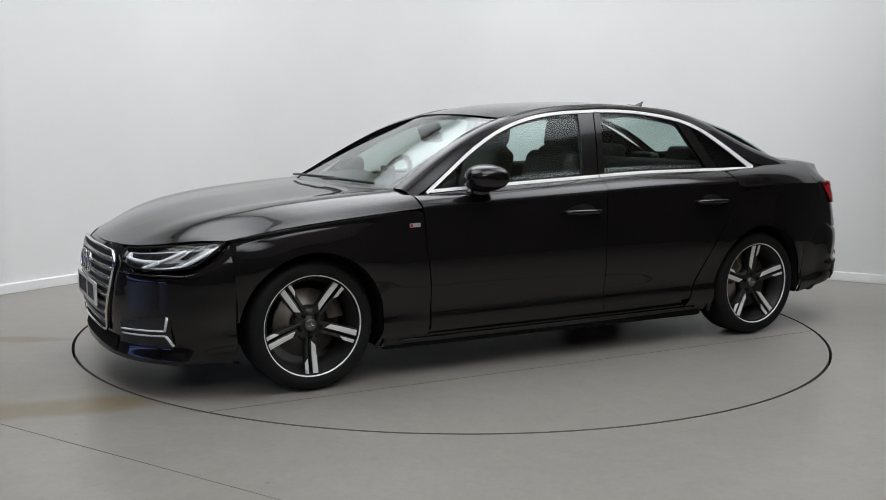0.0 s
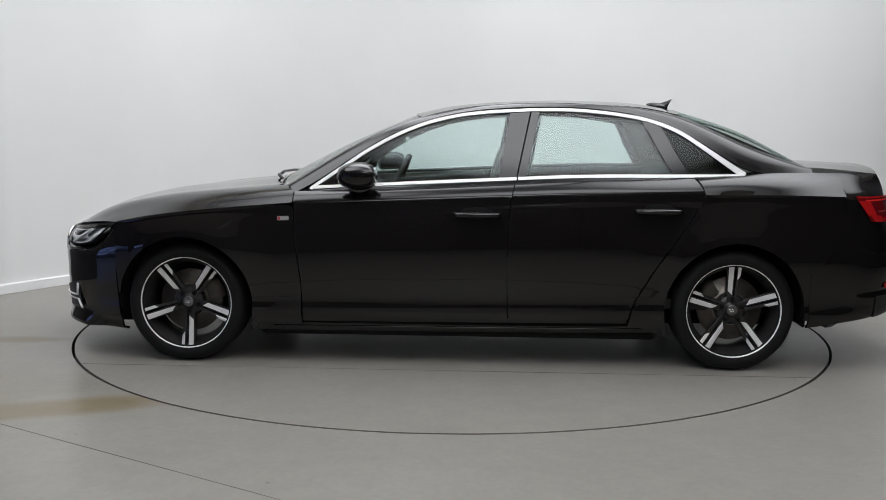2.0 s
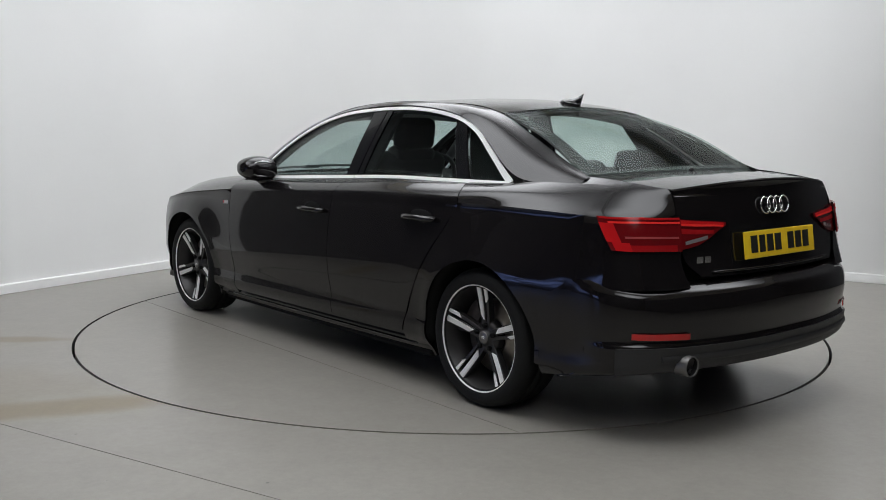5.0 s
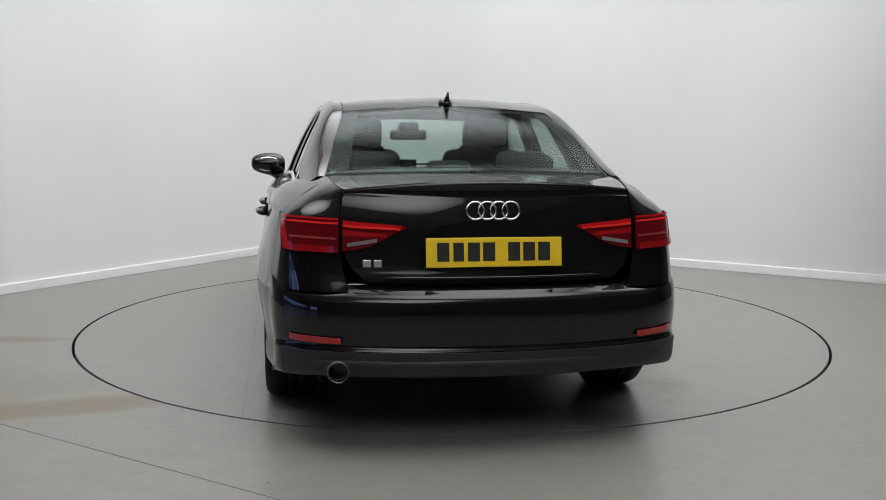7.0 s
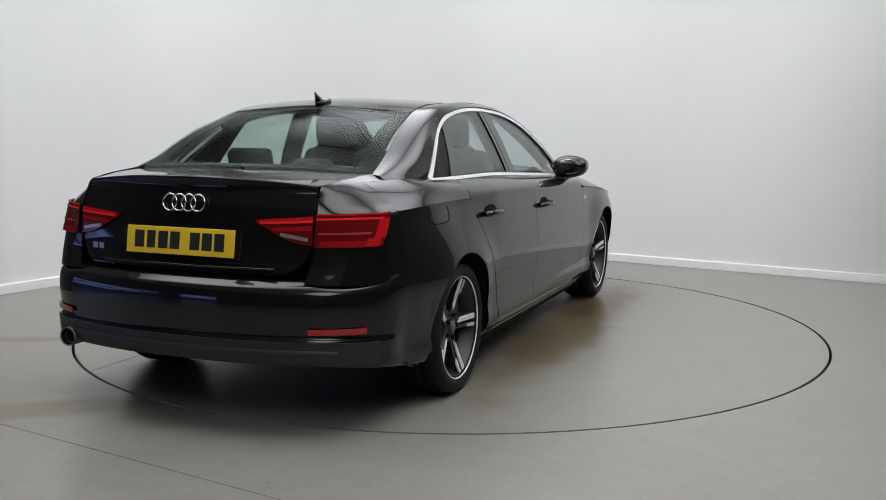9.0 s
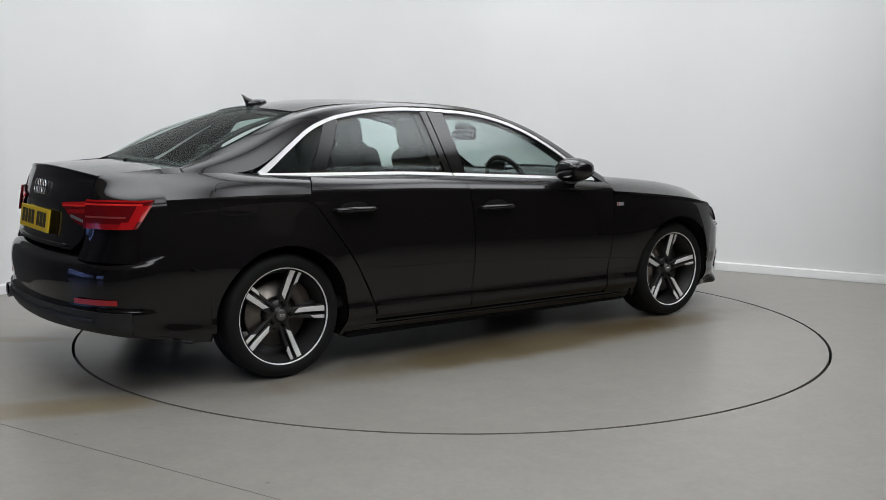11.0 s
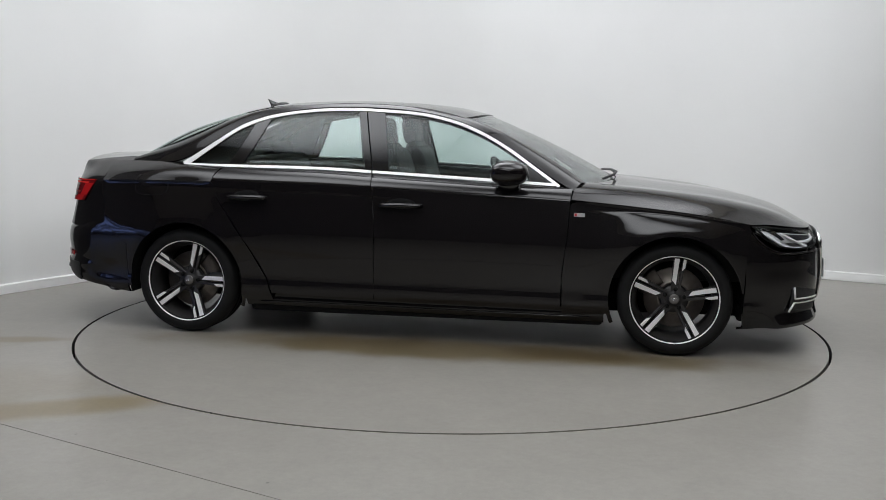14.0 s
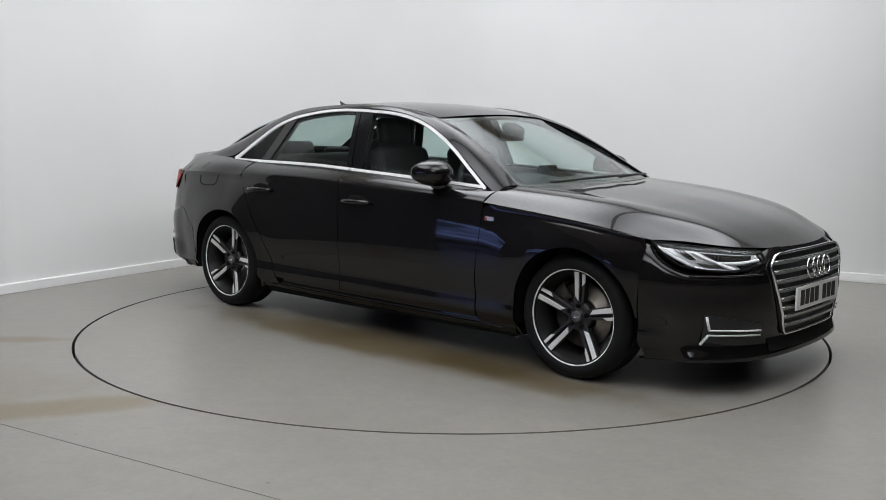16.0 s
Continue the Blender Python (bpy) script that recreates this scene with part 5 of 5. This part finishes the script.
# wheels
def wheel(x, side, first_arm):
    """One wheel: tyre, rim with five double spokes, brake. Its own space looks out along +y."""
    root = tagged(new("wheel"), "dark alloy wheel with five machined double spokes")
    root.parent = car
    bm = bmesh.new()
    tread = 0.3085
    prof = [(0.226, 0.030), (0.240, 0.042), (0.262, 0.050), (0.283, 0.046), (0.298, 0.034), (0.306, 0.016), (tread, 0.002), (tread, -0.040), (tread - 0.006, -0.043), (tread - 0.006, -0.050), (tread, -0.053), (tread, -0.083), (tread - 0.006, -0.086), (tread - 0.006, -0.093), (tread, -0.096), (tread, -0.150), (0.300, -0.172), (0.270, -0.188), (0.226, -0.178)]
    add_lathe(bm, prof, 72)
    bmesh.ops.recalc_face_normals(bm, faces=bm.faces)
    part("tyre", bm, M_TYRE, root, "black low-profile tyre")
    bm = bmesh.new()
    add_lathe(bm, [(0.236, 0.038), (0.232, 0.034), (0.226, 0.010), (0.205, -0.02), (0.200, -0.09), (0.21, -0.17), (0.228, -0.178)], 72)
    rim = part("rim", bm, M_RIM, root, "dark grey rim barrel")
    bm = bmesh.new()
    add_lathe(bm, [(0.2325, 0.0335), (0.2345, 0.040), (0.2420, 0.042), (0.2450, 0.039), (0.2460, 0.033)], 72)
    part("rim_lip", bm, M_FACE, rim, "machined bright rim edge")

    def face_y(r):
        return -0.004 + 0.030 * min(max((r - 0.05) / 0.18, 0), 1) ** 1.5
    for k in range(5):
        a = radians(first_arm + 72 * k)
        rx, rz = -math.cos(a), math.sin(a)
        tx, tz = math.sin(a), math.cos(a)       # anticlockwise as seen from outside

        def bar(name, mtl, r0, r1, t0, t1, w0, w1, lift, thick, slant=0.0):
            bm = bmesh.new()
            secs = []
            for i in range(7):
                u = i / 6
                r = r0 + (r1 - r0) * u
                t, w = t0 + (t1 - t0) * u, w0 + (w1 - w0) * u
                sl = slant * (1 - u)
                y = face_y(r) + lift
                secs.append([bm.verts.new((rx * (r + o * sl) + tx * (t + o * w), yy, rz * (r + o * sl) + tz * (t + o * w))) for o, yy in ((-0.5, y), (0.5, y), (0.5, y - thick), (-0.5, y - thick))])
            for p, q in zip(secs, secs[1:]):
                for j in range(4):
                    bm.faces.new((p[j], p[(j + 1) % 4], q[(j + 1) % 4], q[j]))
            bm.faces.new(secs[0][::-1]), bm.faces.new(secs[-1])
            bmesh.ops.recalc_face_normals(bm, faces=bm.faces)
            bmesh.ops.bevel(bm, geom=list(bm.edges), offset=0.0016, segments=1, affect="EDGES")
            return part(name, bm, mtl, rim, smooth=False)
        bar("spoke", M_RIM, 0.035, 0.231, 0.010, 0.017, 0.030, 0.036, -0.004, 0.034)
        bar("spoke", M_RIM, 0.035, 0.231, -0.015, -0.026, 0.015, 0.018, -0.004, 0.034)
        bar("spoke_face", M_FACE, 0.088, 0.233, 0.0135, 0.0150, 0.022, 0.027, 0.0015, 0.008, 0.022)
        bar("spoke_face", M_FACE, 0.168, 0.233, -0.0260, -0.0265, 0.015, 0.017, 0.0015, 0.008, -0.020)
        bm = bmesh.new()
        add_lathe(bm, [(0.0001, 0.003), (0.008, 0.003), (0.011, -0.001), (0.011, -0.02)], 12)
        bmesh.ops.translate(bm, verts=bm.verts, vec=(-math.cos(a) * 0.054, 0.004, math.sin(a) * 0.054))
        part("wheel_bolt", bm, M_INNER, rim)
    bm = bmesh.new()
    add_lathe(bm, [(0.0001, 0.006), (0.026, 0.005), (0.030, 0.002), (0.031, -0.004), (0.046, -0.008), (0.070, -0.012), (0.078, -0.024), (0.078, -0.05)], 48)
    part("hub", bm, M_RIM, rim)
    bm = bmesh.new()
    add_lathe(bm, [(0.0001, 0.0085), (0.022, 0.0080), (0.0275, 0.0060), (0.0280, 0.002)], 32)
    part("centre_cap", bm, M_ALU_GREY, rim, "grey centre cap")
    for k in range(4):
        bm = bmesh.new()
        add_tube(bm, [((k - 1.5) * 0.0075 + 0.0055 * math.cos(q), 0.009, 0.0055 * math.sin(q)) for q in np.linspace(0, 2 * math.pi, 14, endpoint=False)], 0.0009, 5, 1, (0, 1, 0), True)
        part("cap_ring", bm, M_CHROME, rim)
    bm = bmesh.new()
    add_lathe(bm, [(0.075, -0.060), (0.080, -0.052), (0.092, -0.052), (0.094, -0.058), (0.162, -0.058), (0.164, -0.062), (0.164, -0.082), (0.09, -0.084)], 56)
    part("brake_disc", bm, M_DISC_STEEL, root, "worn steel brake disc")
    bm = bmesh.new()
    n0 = 2.6 if x > 0 else 0.55
    g = np.array([[(math.cos(q) * r * (1 if side > 0 else -1), y, math.sin(q) * r) for r, y in ((0.105, -0.044), (0.135, -0.036), (0.182, -0.044), (0.184, -0.10))] for q in np.linspace(n0 - 0.42, n0 + 0.42, 10)])
    add_sheet(bm, g, 0.01)
    part("brake_caliper", bm, M_CALIPER, root, "dull iron brake caliper")
    root.matrix_basis = Matrix.Translation((x, side * 0.822, 0.3085)) @ Matrix.Rotation(0 if side > 0 else math.pi, 4, "Z")
    return root


wheel(HUB_X, 1, -90)
wheel(-HUB_X, 1, 90)
wheel(HUB_X, -1, 84)
wheel(-HUB_X, -1, 72)

# underbody
bm = bmesh.new()
add_box(bm, (2.05, 1.62, 0.12), (0, 0, 0.20), 0.02)
add_box(bm, (3.70, 0.88, 0.12), (0.13, 0, 0.215), 0.02)
add_box(bm, (0.30, 1.30, 0.10), (1.90, 0, 0.215), 0.02)
add_box(bm, (0.50, 1.30, 0.06), (-1.95, 0, 0.35), 0.02)
part("underbody", bm, M_INNER, car, "black underbody", smooth=False)
bm = bmesh.new()
add_box(bm, (0.03, 1.62, 0.50), (0.86, 0, 0.62), 0.01)
add_box(bm, (0.03, 1.40, 0.62), (-1.33, 0, 0.62), 0.01)
add_box(bm, (2.2, 1.60, 0.06), (-0.2, 0, 0.33), 0.02)
add_box(bm, (0.80, 1.34, 0.32), (1.38, 0, 0.545), 0.03)
add_box(bm, (0.70, 0.90, 0.5), (-1.75, 0, 0.66), 0.03)
part("cabin_floor", bm, M_CABIN, car, "dark cabin floor and bulkheads", smooth=False)


# cabin
def cushion(bm, size, centre, turn, bevel=0.04):
    add_box(bm, size, centre, bevel, turn, 4)


def front_seat(y):
    root = tagged(new("front_seat"), "dark leather front seat with headrest")
    root.parent = car
    lean = Matrix.Rotation(radians(-16), 4, "Y")
    bm = bmesh.new()
    cushion(bm, (0.52, 0.50, 0.16), (0.16, y, 0.50), Matrix.Rotation(radians(-6), 4, "Y"), 0.06)
    part("seat_cushion", bm, M_SEAT, root)
    bm = bmesh.new()
    cushion(bm, (0.13, 0.47, 0.60), (-0.20, y, 0.80), lean, 0.06)
    cushion(bm, (0.10, 0.30, 0.10), (-0.285, y, 1.07), lean, 0.045)
    part("backrest", bm, M_SEAT, root)
    bm = bmesh.new()
    cushion(bm, (0.095, 0.255, 0.175), (-0.315, y, 1.185), Matrix.Rotation(radians(-8), 4, "Y"), 0.045)
    part("headrest", bm, M_SEAT, root)
    bm = bmesh.new()
    for d in (-0.06, 0.06):
        add_tube(bm, [(-0.285, y + d, 1.05), (-0.31, y + d, 1.15)], 0.006, 8, 1, (1, 0, 0))
    part("headrest_post", bm, M_CHROME, root)
    return root


front_seat(0.36)
front_seat(-0.36)
bench = tagged(new("rear_seat"), "dark leather rear bench seat")
bench.parent = car
bm = bmesh.new()
cushion(bm, (0.50, 1.30, 0.16), (-0.82, 0, 0.50), Matrix(), 0.06)
part("seat_cushion", bm, M_SEAT, bench)
bm = bmesh.new()
cushion(bm, (0.14, 1.28, 0.56), (-1.12, 0, 0.76), Matrix.Rotation(radians(-22), 4, "Y"), 0.06)
part("backrest", bm, M_SEAT, bench)
for y, w in ((0.36, 0.25), (0.0, 0.22), (-0.36, 0.25)):
    bm = bmesh.new()
    cushion(bm, (0.085, w, 0.11 if y else 0.07), (-1.245, y, 1.055 if y else 1.03), Matrix.Rotation(radians(-14), 4, "Y"), 0.035)
    part("headrest", bm, M_SEAT, bench)
bm = bmesh.new()
add_box(bm, (0.60, 1.22, 0.03), (-1.53, 0, 0.985), 0.01)
part("parcel_shelf", bm, M_CABIN, car, "dark rear parcel shelf", smooth=False)
# dashboard and steering wheel on the right-hand side
dash = skin([[(1.02, y, 0.895 - 0.02 * abs(y)) for y in (-0.66, -0.3, 0, 0.3, 0.66)], [(0.80, y, 0.925 + (0.03 if y == -0.3 else 0)) for y in (-0.69, -0.3, 0, 0.3, 0.69)], [(0.60, y, 0.915 + (0.035 if y == -0.3 else 0)) for y in (-0.70, -0.3, 0, 0.3, 0.70)], [(0.53, y, 0.80) for y in (-0.70, -0.3, 0, 0.3, 0.70)], [(0.58, y, 0.55) for y in (-0.70, -0.3, 0, 0.3, 0.70)]], 26, 18)
dashboard = sheet("dashboard", [out_facing(dash, (1.0, 0, 0))], M_CABIN, car, "dark soft dashboard", 0.02)
bm = bmesh.new()
add_box(bm, (0.012, 0.18, 0.075), (0.62, 0.0, 0.962), 0.006)
part("display", bm, M_BLACK, dashboard, "thin black display", smooth=False)
bm = bmesh.new()
R = 0.185
ax = Matrix.Translation((0.42, -0.36, 0.865)) @ Matrix.Rotation(radians(-24), 4, "Y")
add_tube(bm, [tuple(ax @ Vector((0, R * math.cos(q), R * math.sin(q)))) for q in np.linspace(0, 2 * math.pi, 40, endpoint=False)], 0.016, 10, 1, (1, 0, 0.4), True)
for q in (0.1, math.pi - 0.1, -math.pi / 2):
    add_tube(bm, [tuple(ax @ Vector((-0.0, 0.02 * math.cos(q), 0.02 * math.sin(q)))), tuple(ax @ Vector((0, R * math.cos(q), R * math.sin(q))))], 0.018, 8, 0.5, (1, 0, 0.4))
add_box(bm, (0.05, 0.14, 0.11), tuple(ax @ Vector((0.005, 0, 0))), 0.02, Matrix.Rotation(radians(-24), 4, "Y"))
part("steering_wheel", bm, M_CABIN, car, "dark leather steering wheel")
bm = bmesh.new()
add_box(bm, (0.03, 0.235, 0.062), (0.345, 0, 1.165), 0.018, Matrix.Rotation(radians(10), 4, "Y"), 3)
add_tube(bm, [(0.355, 0, 1.185), (0.375, 0, 1.205)], 0.014, 8, 1, (0, 1, 0))
add_box(bm, (0.10, 0.12, 0.05), (0.355, 0, 1.208), 0.015, Matrix.Rotation(radians(28), 4, "Y"), 3)
rv = part("rear_view_mirror", bm, M_CABIN, car, "dark interior mirror")
bm = bmesh.new()
add_box(bm, (0.002, 0.215, 0.048), (0.328, 0, 1.163), 0, Matrix.Rotation(radians(10), 4, "Y"))
part("mirror_glass", bm, mat_mirror, rv, smooth=False)
for sd in (1, -1):
    trim = window_grid(lambda v: -1.16 + 0.17 * v, lambda v: -1.56 + 0.10 * v, lambda x: 0.96, lambda x: min(top_z(x), 1.30), 14, 8, 0.055)
    sheet("inner_quarter_trim", [sided(trim, sd)], M_CABIN, car, "dark trim inside the rear pillar", 0.02)
    g = np.array([[(x0 + (x1 - x0) * u, sd * (green_y(0, z) - 0.045), z) for z in np.linspace(0.93, 1.30, 5)] for u, x0, x1 in ((0, -0.22, -0.22), (0.5, -0.22, -0.36), (1, -0.22, -0.36))])
    g[..., 0] -= (g[..., 2] - 0.93) * 0.20
    sheet("inner_pillar", [out_facing(g)], M_CABIN, car, "dark inner door pillar", 0.02)
    rail = np.array(catmull([(x, sd * (green_y(x, z) - 0.04), z - 0.005) for x, z in TRIM_TOP[1:13]], 30))
    bm = bmesh.new()
    add_tube(bm, [tuple(p) for p in rail], 0.028, 8, 1.2)
    part("inner_rail", bm, M_CABIN, car, "dark inner roof rail")

# antenna, wipers, small things
bm = bmesh.new()
secs = []
for k in range(9):
    u = k / 8
    x = -1.07 - 0.105 * u
    h = 0.008 + 0.054 * u ** 1.6
    w = 0.028 * (1 - 0.40 * u)
    zb = 1.350 - 0.020 * u
    top_shift = -0.035 * u
    secs.append([bm.verts.new(p) for p in ((x, w, zb), (x + top_shift * 0.5, w * 0.6, zb + h * 0.55), (x + top_shift, 0.003, zb + h), (x + top_shift, -0.003, zb + h), (x + top_shift * 0.5, -w * 0.6, zb + h * 0.55), (x, -w, zb))])
for p, q in zip(secs, secs[1:]):
    for j in range(6):
        bm.faces.new((p[j], p[(j + 1) % 6], q[(j + 1) % 6], q[j]))
bm.faces.new(secs[0]), bm.faces.new(secs[-1][::-1])
bmesh.ops.create_uvsphere(bm, u_segments=24, v_segments=12, radius=1, matrix=Matrix.Translation((-1.125, 0, 1.347)) @ Matrix.Rotation(radians(-9), 4, "Y") @ Matrix.Diagonal((0.064, 0.034, 0.021, 1)))
bmesh.ops.recalc_face_normals(bm, faces=bm.faces)
part("antenna", bm, M_BLACK, roof, "black shark-fin antenna")
# small dark knob on the boot lid below the rear window
bm = bmesh.new()
bmesh.ops.create_uvsphere(bm, u_segments=16, v_segments=8, radius=1, matrix=Matrix.Translation((-1.868, 0, 1.044)) @ Matrix.Diagonal((0.010, 0.012, 0.012, 1)))
part("washer_nozzle", bm, M_BLACK, boot)
cowl = skin([[(0.905, 0.66, 0.905), (1.0, 0.42, 0.912), (1.055, 0.2, 0.915), (1.07, 0, 0.916)], [(0.945, 0.66, 0.900), (1.03, 0.42, 0.905), (1.09, 0.2, 0.908), (1.105, 0, 0.909)]], 14, 4)
sheet("cowl", [out_facing(cowl, (1, 0, 0)), out_facing(cowl * np.array((1, -1, 1)), (1, 0, 0))], M_PLASTIC, car, "black plastic scuttle panel", 0.02)


def wiper(pts, name_label):
    bm = bmesh.new()
    add_tube(bm, pts, 0.009, 8, 0.8)
    return part("wiper", bm, M_PLASTIC, car, name_label)


wiper([(1.00, -0.50, 0.935), (1.055, -0.25, 0.948), (1.062, 0.0, 0.952), (1.03, 0.22, 0.952)], "black windscreen wiper")
wiper([(1.05, 0.10, 0.944), (1.025, 0.32, 0.950), (0.96, 0.55, 0.942)], "black windscreen wiper")
fuel = []
for k in range(28):
    q = 2 * math.pi * k / 28
    x = -1.62 + 0.105 * math.copysign(abs(math.cos(q)) ** 0.5, math.cos(q))
    z = 0.885 + 0.075 * math.copysign(abs(math.sin(q)) ** 0.5, math.sin(q))
    fuel.append((x, z))
bm = bmesh.new()
add_tube(bm, [(x, -(side_y(x, min(z, crease(x))) - (0.0 if z < crease(x) else (z - crease(x)) * 1.0) + 0.0005), z) for x, z in fuel], 0.0022, 5, 1, (0, 1, 0), True)
part("fuel_flap_gap", bm, M_INNER, car, "dark gap round the fuel flap")


# ---- what moves ----
HEADINGS = [(0.0, 208.96), (0.5, 201.59), (1.0, 193.53), (1.5, 185.96), (2.0, 177.79), (2.5, 169.84), (3.0, 161.64), (3.5, 154.12), (3.7, 150.95), (4.75, 134.5), (5.8, 118.16), (6.0, 115.09), (6.5, 107.57), (7.0, 99.54), (7.5, 92.08), (8.0, 84.06), (8.5, 76.57), (9.0, 68.66), (9.5, 61.2), (9.7, 58.17), (10.75, 41.3), (11.8, 24.5), (12.0, 21.67), (12.5, 13.6), (13.0, 5.2), (13.5, -2.65), (14.0, -10.4), (14.5, -17.84), (15.0, -25.62), (15.5, -33.3), (16.0, -41.32)]
OFF = (-0.0706, 0.2389)


def motions():
    rows = []
    for t, a in HEADINGS:
        c, s = math.cos(radians(a)), math.sin(radians(a))
        rows.append((t, pose(OFF[0] * c - OFF[1] * s, OFF[0] * s + OFF[1] * c, 0.0, 0, 0, a)))
    walk(car, rows)
    walk(turntable, [(t, pose(0, 0, 0, 0, 0, a)) for t, a in HEADINGS])


motions()
